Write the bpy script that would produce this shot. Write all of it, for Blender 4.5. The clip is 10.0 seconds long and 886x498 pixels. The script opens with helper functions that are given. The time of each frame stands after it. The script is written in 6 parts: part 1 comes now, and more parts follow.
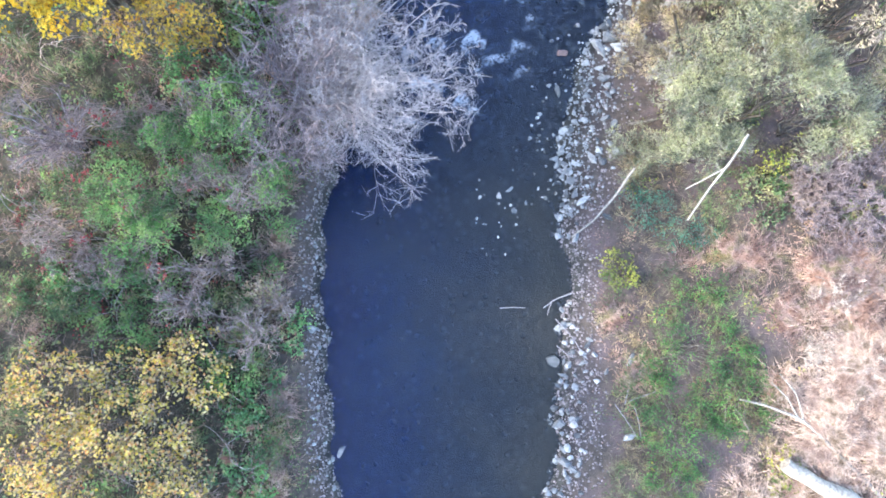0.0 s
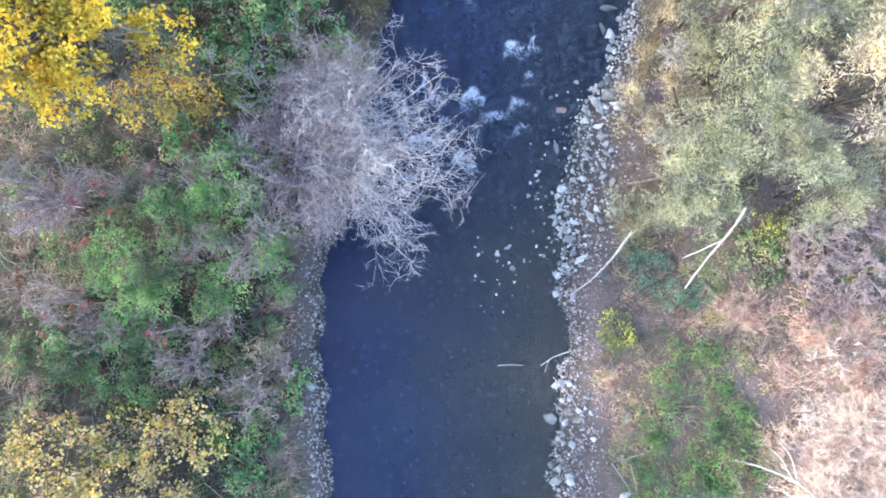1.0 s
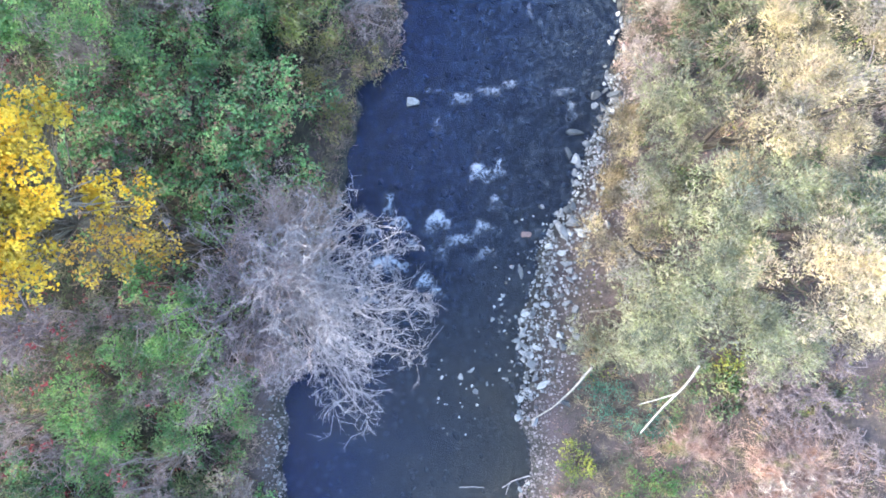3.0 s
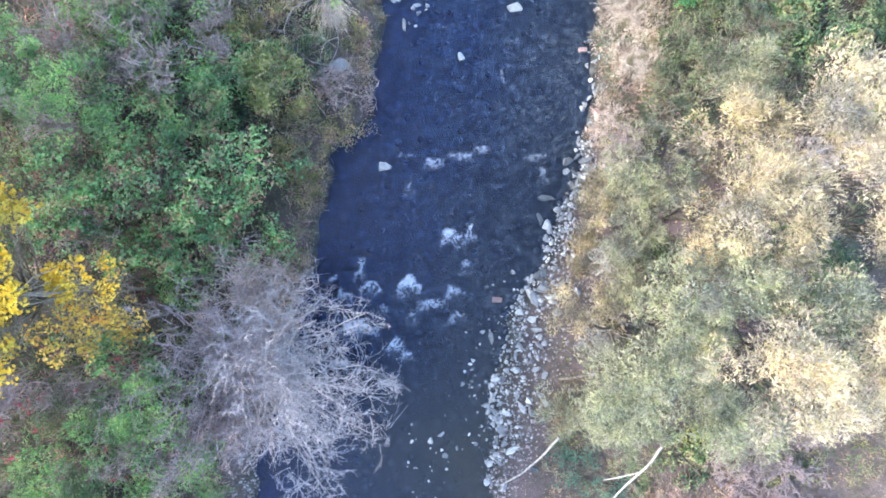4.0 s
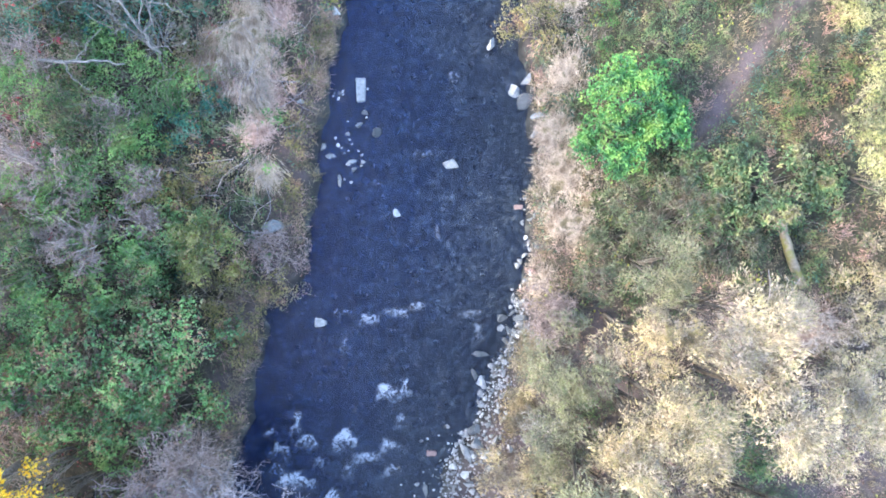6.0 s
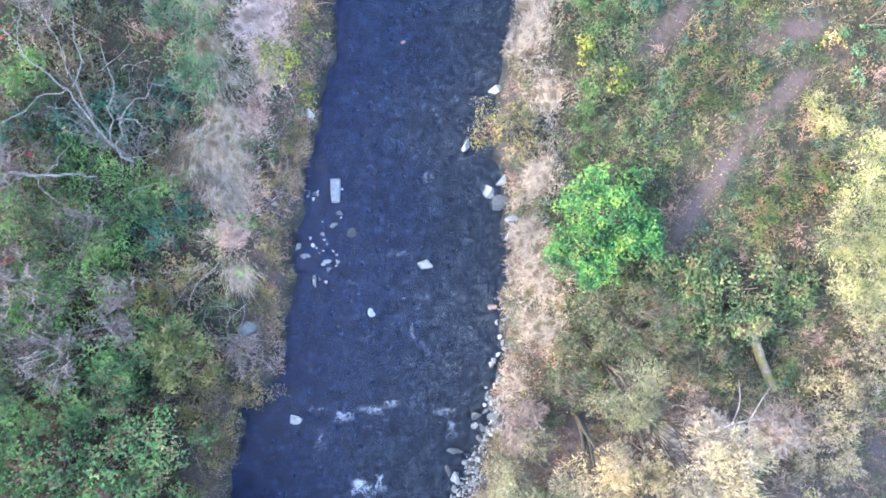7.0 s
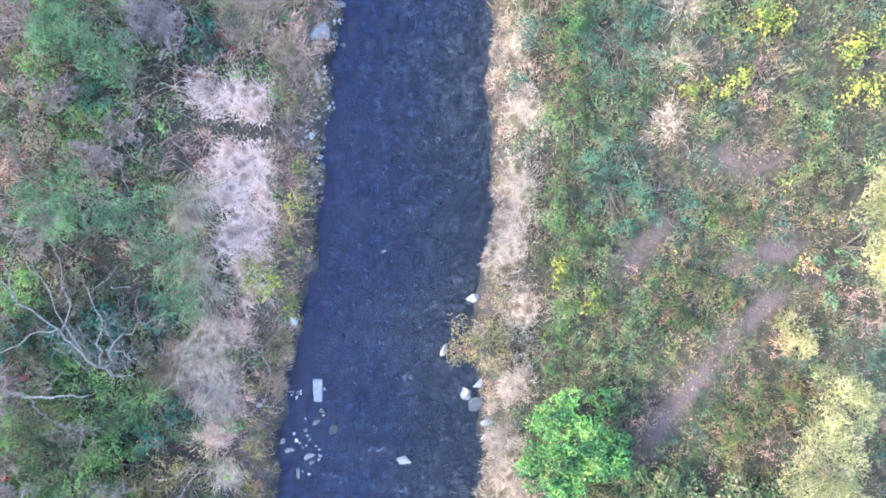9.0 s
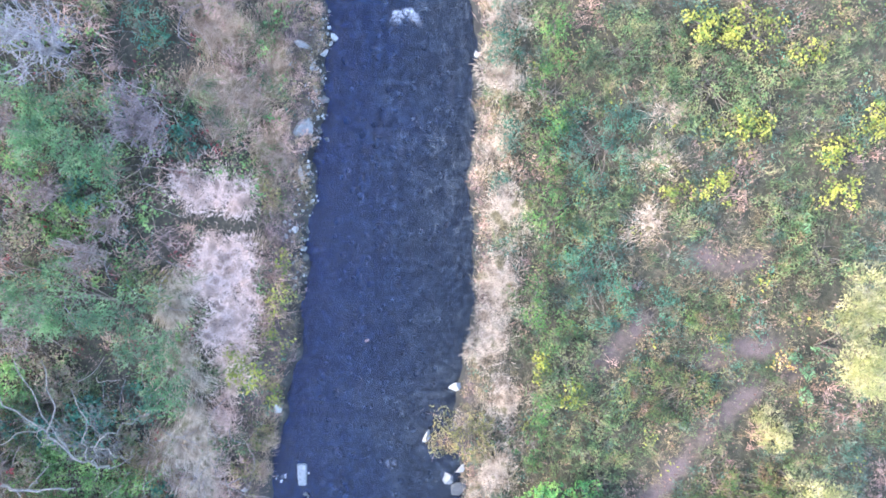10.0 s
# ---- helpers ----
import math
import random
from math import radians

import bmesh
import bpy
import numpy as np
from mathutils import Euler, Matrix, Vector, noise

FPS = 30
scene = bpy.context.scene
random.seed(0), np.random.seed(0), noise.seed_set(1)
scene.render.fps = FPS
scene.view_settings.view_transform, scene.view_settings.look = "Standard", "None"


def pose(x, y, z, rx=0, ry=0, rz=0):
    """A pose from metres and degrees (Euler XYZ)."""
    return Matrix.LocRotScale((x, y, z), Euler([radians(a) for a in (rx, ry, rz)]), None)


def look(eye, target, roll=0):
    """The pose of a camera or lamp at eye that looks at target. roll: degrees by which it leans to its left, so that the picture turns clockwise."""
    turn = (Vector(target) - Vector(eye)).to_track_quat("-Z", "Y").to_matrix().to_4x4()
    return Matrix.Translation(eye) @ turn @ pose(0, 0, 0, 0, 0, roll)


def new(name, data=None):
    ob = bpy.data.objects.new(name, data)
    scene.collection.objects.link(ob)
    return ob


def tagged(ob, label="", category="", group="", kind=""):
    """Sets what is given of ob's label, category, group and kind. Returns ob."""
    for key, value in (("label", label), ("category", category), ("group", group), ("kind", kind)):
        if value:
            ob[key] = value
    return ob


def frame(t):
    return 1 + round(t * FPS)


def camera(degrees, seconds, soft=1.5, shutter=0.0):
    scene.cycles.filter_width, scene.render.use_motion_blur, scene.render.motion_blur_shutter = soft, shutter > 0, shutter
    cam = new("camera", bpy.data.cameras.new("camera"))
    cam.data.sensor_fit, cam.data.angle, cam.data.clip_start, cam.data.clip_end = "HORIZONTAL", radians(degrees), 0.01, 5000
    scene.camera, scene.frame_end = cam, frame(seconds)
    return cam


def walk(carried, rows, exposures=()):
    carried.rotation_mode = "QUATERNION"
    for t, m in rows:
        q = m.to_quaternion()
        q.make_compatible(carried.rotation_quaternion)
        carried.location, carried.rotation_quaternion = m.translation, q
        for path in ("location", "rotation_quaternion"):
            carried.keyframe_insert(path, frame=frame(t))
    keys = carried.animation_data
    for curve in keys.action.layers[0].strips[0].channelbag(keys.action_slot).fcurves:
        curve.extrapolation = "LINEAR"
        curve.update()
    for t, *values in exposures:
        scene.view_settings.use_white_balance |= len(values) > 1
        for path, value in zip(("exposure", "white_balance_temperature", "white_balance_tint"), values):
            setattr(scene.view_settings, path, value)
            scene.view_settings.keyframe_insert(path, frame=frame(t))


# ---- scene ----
cam = camera(69.5, 10.0, 1.75)
PATH = [
    (0, pose(0.182, -0.245, 24.202, 2.64, 0.66, -1.30)),
    (0.5, pose(0.189, 1.051, 24.300, 2.15, 0.58, -1.27)),
    (1, pose(0.195, 2.343, 24.400, 1.68, 0.42, -1.16)),
    (1.5, pose(0.329, 3.633, 24.445, 1.27, 0.17, -0.93)),
    (2, pose(0.627, 5.004, 24.508, 0.79, 0.08, -0.80)),
    (2.5, pose(0.994, 6.326, 24.581, 0.49, 0.03, -0.74)),
    (3.8, pose(2.366, 9.741, 24.679, 0.04, 0.01, -0.09)),
    (4, pose(2.589, 10.272, 24.699, -0.03, -0.01, -0.07)),
    (4.5, pose(3.160, 11.734, 24.697, -0.42, -0.07, 0.01)),
    (5, pose(3.727, 13.335, 24.699, -0.93, -0.24, 0.13)),
    (5.5, pose(4.307, 15.234, 24.752, -1.64, -0.50, 0.19)),
    (7, pose(5.881, 21.839, 24.590, -3.84, -0.39, 0.45)),
    (7.5, pose(6.261, 24.153, 24.511, -4.70, 0.43, 0.65)),
    (8, pose(6.614, 26.468, 24.486, -5.40, 0.86, 0.74)),
    (8.5, pose(6.955, 28.758, 24.480, -5.99, 1.11, 0.79)),
    (9, pose(7.262, 30.940, 24.470, -6.51, 1.20, 0.98)),
    (9.5, pose(7.481, 33.010, 24.379, -7.07, 1.07, 1.11)),
    (10, pose(7.715, 34.916, 24.225, -7.57, 0.94, 1.28)),
]
walk(cam, PATH, exposures=[(0, 3.08, 6350, 10), (2.5, 3.1, 6350, 10), (5, 3.15, 6350, 10.5), (7.5, 3.22, 6350, 13), (10, 3.23, 6350, 14)])

# ---- world, sun ----
SUN_ELEV, SUN_AZ = 32, 184          # degrees; azimuth from +x towards +y
world = bpy.data.worlds.new("world")
scene.world = world
world.use_nodes = True
wn = world.node_tree
sky = wn.nodes.new("ShaderNodeTexSky")
sky.sky_type = "NISHITA"
sky.sun_disc = False
sky.dust_density = 1.2
sky.sun_elevation = radians(SUN_ELEV)
sky.sun_rotation = radians(90 - SUN_AZ)
wn.links.new(sky.outputs[0], wn.nodes["Background"].inputs[0])
wn.nodes["Background"].inputs[1].default_value = 0.15
sun = new("sun", bpy.data.lights.new("sun", "SUN"))
sun.data.energy = 1.03
sun.data.angle = radians(5)
sun.data.color = (1.0, 0.93, 0.8)
sa, se = radians(SUN_AZ), radians(SUN_ELEV)
sun.matrix_world = look((60 * math.cos(sa) * math.cos(se), 60 * math.sin(sa) * math.cos(se), 60 * math.sin(se)), (0, 0, 0))

rng = np.random.default_rng(7)


# ---- materials ----
def node(nt, kind, **inputs):
    n = nt.nodes.new(kind)
    for k, v in inputs.items():
        n.inputs[k.replace("_", " ")].default_value = v
    return n


def ramp(nt, fac, cols, stops=None, constant=False):
    n = nt.nodes.new("ShaderNodeValToRGB")
    el = n.color_ramp.elements
    m = len(cols)
    stops = stops or [i / max(1, m - (0 if constant else 1)) for i in range(m)]
    while len(el) < m:
        el.new(0.5)
    for e, p, c in zip(el, stops, cols):
        e.position, e.color = p, (*c, 1)
    if constant:
        n.color_ramp.interpolation = "CONSTANT"
    nt.links.new(fac, n.inputs[0])
    return n.outputs[0]


def material(name):
    m = bpy.data.materials.new(name)
    m.use_nodes = True
    nt = m.node_tree
    return m, nt, nt.nodes["Principled BSDF"], nt.nodes["Material Output"]


def mixrgb(nt, fac, a, b, mode="MIX"):
    n = nt.nodes.new("ShaderNodeMix")
    n.data_type, n.blend_type = "RGBA", mode
    for sock, v in ((n.inputs[0], fac), (n.inputs[6], a), (n.inputs[7], b)):
        if isinstance(v, (int, float)):
            sock.default_value = v
        elif isinstance(v, tuple):
            sock.default_value = (*v, 1)
        else:
            nt.links.new(v, sock)
    return n.outputs[2]


def noise_tex(nt, scale, detail=4, rough=0.6, kind="ShaderNodeTexNoise", coord=None):
    n = nt.nodes.new(kind)
    n.inputs["Scale"].default_value = scale
    if kind == "ShaderNodeTexNoise":
        n.inputs["Detail"].default_value = detail
        n.inputs["Roughness"].default_value = rough
    nt.links.new(coord or nt.nodes.new("ShaderNodeNewGeometry").outputs["Position"], n.inputs["Vector"])
    return n


def leaf_material(name, cols, passing=0.3, rough=0.55, patchy=1.0, own=0.28):
    """Leaves: every leaf takes a colour of its own; patches of the plant differ as well."""
    m, nt, bsdf, out = material(name)
    geo = nt.nodes.new("ShaderNodeNewGeometry")
    clump = node(nt, "ShaderNodeMapRange")
    clump.clamp = False
    for k, v in (("From Min", 0.34), ("From Max", 0.66), ("To Min", -0.12), ("To Max", 1.14 - own)):
        clump.inputs[k].default_value = v
    nt.links.new(noise_tex(nt, 1.9, 2, 0.5).outputs[0], clump.inputs["Value"])
    pick = node(nt, "ShaderNodeMath")
    pick.operation = "MULTIPLY_ADD"
    pick.inputs[1].default_value = own
    nt.links.new(geo.outputs["Random Per Island"], pick.inputs[0])
    nt.links.new(clump.outputs[0], pick.inputs[2])
    c = ramp(nt, pick.outputs[0], cols)
    patch = noise_tex(nt, 0.9, 2)
    shade = ramp(nt, patch.outputs[0], [(1 - 0.5 * patchy, 1 - 0.48 * patchy, 1 - 0.4 * patchy), (1 + 0.3 * patchy, 1 + 0.2 * patchy, 1 + 0.05 * patchy)], [0.35, 0.66])
    c = mixrgb(nt, 1.0, c, shade, "MULTIPLY")
    grain = noise_tex(nt, 40, 2)
    c = mixrgb(nt, 1.0, c, ramp(nt, grain.outputs[0], [(0.8, 0.8, 0.8), (1.15, 1.15, 1.15)], [0.3, 0.7]), "MULTIPLY")
    nt.links.new(c, bsdf.inputs["Base Color"])
    bsdf.inputs["Roughness"].default_value = rough
    tr = nt.nodes.new("ShaderNodeBsdfTranslucent")
    nt.links.new(c, tr.inputs[0])
    mx = nt.nodes.new("ShaderNodeMixShader")
    mx.inputs[0].default_value = passing
    nt.links.new(bsdf.outputs[0], mx.inputs[1])
    nt.links.new(tr.outputs[0], mx.inputs[2])
    nt.links.new(mx.outputs[0], out.inputs[0])
    return m


def bark_material(name, dark, light, scale=9.0, moss=None):
    m, nt, bsdf, out = material(name)
    a = noise_tex(nt, scale, 5)
    c = ramp(nt, a.outputs[0], [dark, light], [0.35, 0.65])
    geo = nt.nodes.new("ShaderNodeNewGeometry")
    c = mixrgb(nt, 1.0, c, ramp(nt, geo.outputs["Random Per Island"], [(0.7, 0.7, 0.72), (1.2, 1.2, 1.2)]), "MULTIPLY")
    if moss:
        b = noise_tex(nt, 2.5, 4)
        mask = ramp(nt, b.outputs[0], [(0, 0, 0), (1, 1, 1)], [0.48, 0.6])
        c = mixrgb(nt, mask, c, moss)
    nt.links.new(c, bsdf.inputs["Base Color"])
    bsdf.inputs["Roughness"].default_value = 0.85
    bp = node(nt, "ShaderNodeBump", Strength=0.5, Distance=0.02)
    fine = noise_tex(nt, scale * 4, 4)
    nt.links.new(fine.outputs[0], bp.inputs["Height"])
    nt.links.new(bp.outputs[0], bsdf.inputs["Normal"])
    return m


def rock_material(name, cols, wet=0.0):
    m, nt, bsdf, out = material(name)
    info = nt.nodes.new("ShaderNodeObjectInfo")
    geo = nt.nodes.new("ShaderNodeNewGeometry")
    add = node(nt, "ShaderNodeMath")
    nt.links.new(info.outputs["Random"], add.inputs[0])
    nt.links.new(geo.outputs["Random Per Island"], add.inputs[1])
    fr = node(nt, "ShaderNodeMath")
    fr.operation = "FRACT"
    nt.links.new(add.outputs[0], fr.inputs[0])
    c = ramp(nt, fr.outputs[0], cols)
    a = noise_tex(nt, 7, 6)
    c = mixrgb(nt, 1.0, c, ramp(nt, a.outputs[0], [(0.6, 0.6, 0.6), (1.2, 1.2, 1.18)], [0.3, 0.7]), "MULTIPLY")
    b = noise_tex(nt, 60, 3)
    c = mixrgb(nt, 1.0, c, ramp(nt, b.outputs[0], [(0.85, 0.85, 0.85), (1.1, 1.1, 1.1)], [0.35, 0.65]), "MULTIPLY")
    nt.links.new(c, bsdf.inputs["Base Color"])
    bsdf.inputs["Roughness"].default_value = 0.8 - wet
    bp = node(nt, "ShaderNodeBump", Strength=0.6, Distance=0.03)
    nt.links.new(noise_tex(nt, 22, 5).outputs[0], bp.inputs["Height"])
    nt.links.new(bp.outputs[0], bsdf.inputs["Normal"])
    return m


LEAF = {
    "green": leaf_material("leaf_green", [(0.156, 0.095, 0.069), (0.096, 0.179, 0.063), (0.168, 0.314, 0.115), (0.264, 0.414, 0.161), (0.396, 0.392, 0.196), (0.336, 0.174, 0.132)]),
    "dark": leaf_material("leaf_dark_green", [(0.213, 0.116, 0.086), (0.09, 0.176, 0.063), (0.134, 0.308, 0.103), (0.213, 0.418, 0.161), (0.381, 0.396, 0.196), (0.347, 0.176, 0.132)]),
    "lime": leaf_material("leaf_lime", [(0.03, 0.12, 0.05), (0.06, 0.22, 0.07), (0.12, 0.31, 0.08), (0.24, 0.40, 0.10)]),
    "teal": leaf_material("leaf_blue_green", [(0.03, 0.09, 0.06), (0.045, 0.185, 0.125), (0.085, 0.25, 0.175), (0.15, 0.25, 0.165), (0.20, 0.17, 0.125)]),
    "yellow": leaf_material("leaf_yellow", [(0.62, 0.36, 0.02), (0.78, 0.52, 0.03), (0.85, 0.66, 0.08), (0.55, 0.40, 0.05)], 0.4),
    "orange": leaf_material("leaf_orange", [(0.50, 0.22, 0.05), (0.68, 0.42, 0.06), (0.78, 0.60, 0.09), (0.34, 0.22, 0.10), (0.74, 0.54, 0.05)], 0.35),
    "tangy": leaf_material("leaf_autumn_mix", [(0.10, 0.16, 0.05), (0.52, 0.40, 0.06), (0.72, 0.58, 0.11), (0.76, 0.64, 0.32), (0.64, 0.29, 0.08), (0.50, 0.42, 0.30), (0.70, 0.58, 0.16), (0.22, 0.22, 0.09)], 0.3, own=0.8),
    "red": leaf_material("leaf_red", [(0.20, 0.028, 0.036), (0.31, 0.042, 0.052), (0.24, 0.05, 0.05)], 0.2),
    "olive": leaf_material("leaf_olive", [(0.144, 0.149, 0.05), (0.264, 0.241, 0.088), (0.372, 0.322, 0.138), (0.264, 0.161, 0.112)]),
    "rusty": leaf_material("leaf_faded_herb", [(0.12, 0.143, 0.066), (0.204, 0.176, 0.099), (0.3, 0.198, 0.143), (0.36, 0.242, 0.187), (0.228, 0.132, 0.099)]),
    "moss": leaf_material("leaf_moss", [(0.10, 0.13, 0.035), (0.17, 0.21, 0.06), (0.27, 0.29, 0.10), (0.36, 0.34, 0.17)]),
    "willow": leaf_material("leaf_willow", [(0.147, 0.128, 0.076), (0.282, 0.241, 0.157), (0.429, 0.358, 0.243), (0.384, 0.353, 0.157), (0.61, 0.508, 0.362), (0.452, 0.374, 0.27)], 0.3, 0.45, own=0.14),
    "willow_green": leaf_material("leaf_willow_green", [(0.099, 0.114, 0.074), (0.181, 0.2, 0.13), (0.271, 0.29, 0.2), (0.28, 0.319, 0.149), (0.406, 0.409, 0.298), (0.28, 0.276, 0.205)], 0.3, 0.45, own=0.14),
    # willow leaves with sunlight put into the colour
    "willow_sunlit": leaf_material("leaf_willow_sunlit", [(0.249, 0.214, 0.146), (0.395, 0.342, 0.243), (0.542, 0.46, 0.346), (0.441, 0.417, 0.194), (0.644, 0.535, 0.41), (0.497, 0.417, 0.313)], 0.35, 0.45, own=0.14),
    "dun": leaf_material("leaf_dun", [(0.092, 0.093, 0.054), (0.173, 0.174, 0.108), (0.275, 0.267, 0.189), (0.194, 0.24, 0.103), (0.346, 0.327, 0.238)], 0.25),
    "deep": leaf_material("leaf_deep_green", [(0.055, 0.094, 0.047), (0.097, 0.173, 0.077), (0.152, 0.25, 0.107), (0.289, 0.301, 0.143), (0.179, 0.167, 0.107)]),
    "feather": leaf_material("leaf_feathery_green", [(0.09, 0.19, 0.066), (0.155, 0.32, 0.105), (0.235, 0.41, 0.14), (0.35, 0.45, 0.18)]),
    "lush": leaf_material("leaf_bramble_green", [(0.035, 0.09, 0.028), (0.065, 0.18, 0.05), (0.115, 0.27, 0.075), (0.21, 0.26, 0.095), (0.14, 0.105, 0.065)]),
    "emerald": leaf_material("leaf_emerald", [(0.078, 0.17, 0.084), (0.134, 0.283, 0.137), (0.196, 0.355, 0.179), (0.28, 0.391, 0.221)]),
    "palegreen": leaf_material("leaf_pale_green", [(0.204, 0.235, 0.095), (0.324, 0.336, 0.146), (0.432, 0.426, 0.213), (0.54, 0.493, 0.291)], 0.35),
    "greygreen": leaf_material("leaf_grey_green", [(0.06, 0.09, 0.05), (0.12, 0.16, 0.08), (0.20, 0.22, 0.13), (0.20, 0.15, 0.10)]),
    "herb": leaf_material("leaf_herb", [(0.056, 0.092, 0.035), (0.1, 0.178, 0.061), (0.156, 0.221, 0.077), (0.237, 0.2, 0.088), (0.3, 0.178, 0.121)]),
    "yelgreen": leaf_material("leaf_yellow_green", [(0.14, 0.22, 0.05), (0.30, 0.34, 0.06), (0.46, 0.45, 0.09), (0.12, 0.20, 0.05)]),
    "mixed": leaf_material("leaf_faded", [(0.138, 0.205, 0.088), (0.241, 0.281, 0.143), (0.356, 0.292, 0.22), (0.322, 0.216, 0.171), (0.276, 0.313, 0.165), (0.402, 0.335, 0.27)]),
    "litter": leaf_material("leaf_litter", [(0.09, 0.055, 0.045), (0.18, 0.11, 0.085), (0.28, 0.18, 0.14), (0.36, 0.26, 0.21), (0.17, 0.08, 0.06)], 0.1, 0.8),
}
GRASS = {
    "tan": leaf_material("dry_grass_tan", [(0.30, 0.20, 0.155), (0.46, 0.33, 0.26), (0.66, 0.51, 0.41), (0.26, 0.19, 0.13)], 0.2, 0.7, 0.35),
    "pink": leaf_material("dry_grass_pinkish", [(0.27, 0.205, 0.145), (0.44, 0.345, 0.26), (0.63, 0.515, 0.405), (0.25, 0.21, 0.12)], 0.2, 0.7, 0.35),
    "tanbrown": leaf_material("dry_grass_brown", [(0.20, 0.13, 0.085), (0.35, 0.24, 0.165), (0.49, 0.36, 0.265), (0.18, 0.14, 0.07)], 0.2, 0.7, 0.5, own=0.5),
    "mixed": leaf_material("grass_faded_green", [(0.08, 0.12, 0.055), (0.15, 0.17, 0.09), (0.25, 0.23, 0.15), (0.34, 0.29, 0.22)], 0.2, 0.7),
}
GRASS["reed"] = leaf_material("dry_reed", [(0.46, 0.325, 0.26), (0.68, 0.50, 0.415), (0.86, 0.67, 0.58), (0.38, 0.26, 0.21)], 0.2, 0.7, 0.35)
GRASS["rust"] = leaf_material("dry_stalks_rust", [(0.24, 0.145, 0.115), (0.36, 0.235, 0.19), (0.48, 0.35, 0.30), (0.25, 0.22, 0.12)], 0.2, 0.7)
GRASS["rose"] = leaf_material("dry_reed_rose", [(0.40, 0.25, 0.19), (0.62, 0.42, 0.33), (0.78, 0.57, 0.46), (0.36, 0.24, 0.18)], 0.2, 0.7, 0.4, own=0.45)
GRASS["green"] = leaf_material("stalks_green", [(0.062, 0.119, 0.05), (0.125, 0.194, 0.077), (0.213, 0.248, 0.121), (0.338, 0.281, 0.176)], 0.2, 0.7, own=0.5)
GRASS["teal"] = leaf_material("stalks_blue_green", [(0.04, 0.10, 0.07), (0.075, 0.165, 0.115), (0.14, 0.215, 0.16), (0.24, 0.25, 0.19)], 0.2, 0.7, own=0.5)
GRASS["dull"] = leaf_material("stalks_tan", [(0.276, 0.165, 0.138), (0.448, 0.286, 0.242), (0.609, 0.418, 0.358), (0.31, 0.231, 0.154)], 0.2, 0.7, own=0.5)
GRASS["olive"] = leaf_material("stalks_olive", [(0.132, 0.11, 0.056), (0.228, 0.187, 0.106), (0.348, 0.275, 0.179), (0.156, 0.154, 0.073)], 0.2, 0.7, own=0.5)
STEM_PALE = bark_material("stem_pale", (0.26, 0.20, 0.175), (0.46, 0.38, 0.34))
STEM_CREAM = bark_material("stem_cream", (0.34, 0.28, 0.23), (0.58, 0.49, 0.41))
TWIG_MAUVE = bark_material("twig_mauve", (0.145, 0.112, 0.112), (0.29, 0.235, 0.238))
TWIG_BROWN = bark_material("twig_brown", (0.19, 0.138, 0.12), (0.37, 0.29, 0.255))
TWIG_GREY = bark_material("twig_pale_grey", (0.18, 0.166, 0.175), (0.35, 0.325, 0.335))
BARK = bark_material("bark_grey_brown", (0.10, 0.08, 0.06), (0.24, 0.20, 0.16))
BARK_DARK = bark_material("bark_dark", (0.045, 0.038, 0.03), (0.12, 0.10, 0.08))
LICHEN = bark_material("bark_lichen_grey", (0.11, 0.10, 0.088), (0.25, 0.23, 0.205))
TWIG_PALE = bark_material("deadwood_weathered", (0.18, 0.17, 0.15), (0.36, 0.34, 0.30))
DEADWOOD = bark_material("deadwood_bleached", (0.17, 0.15, 0.13), (0.37, 0.34, 0.29))
MOSSY = bark_material("bark_mossy", (0.16, 0.12, 0.08), (0.30, 0.24, 0.16), 6.0, (0.17, 0.155, 0.05))
ROCK = rock_material("rock_pale_grey", [(0.09, 0.095, 0.10), (0.18, 0.185, 0.19), (0.28, 0.28, 0.28), (0.46, 0.46, 0.45), (0.15, 0.15, 0.145)])
ROCK_DARK = rock_material("rock_damp_grey", [(0.035, 0.037, 0.037), (0.07, 0.072, 0.07), (0.11, 0.11, 0.10), (0.07, 0.06, 0.05)], 0.3)
ROCK_MID = rock_material("rock_weathered_grey", [(0.16, 0.165, 0.17), (0.25, 0.255, 0.255), (0.33, 0.33, 0.32)])
ROCK_BANK = rock_material("rock_pinkish_grey", [(0.096, 0.081, 0.08), (0.176, 0.149, 0.146), (0.336, 0.289, 0.282), (0.136, 0.106, 0.102)])
ROCK_RED = rock_material("stone_brick_red", [(0.19, 0.115, 0.10), (0.29, 0.195, 0.17)])
CONCRETE = rock_material("concrete_slab", [(0.20, 0.215, 0.23), (0.25, 0.265, 0.28)])


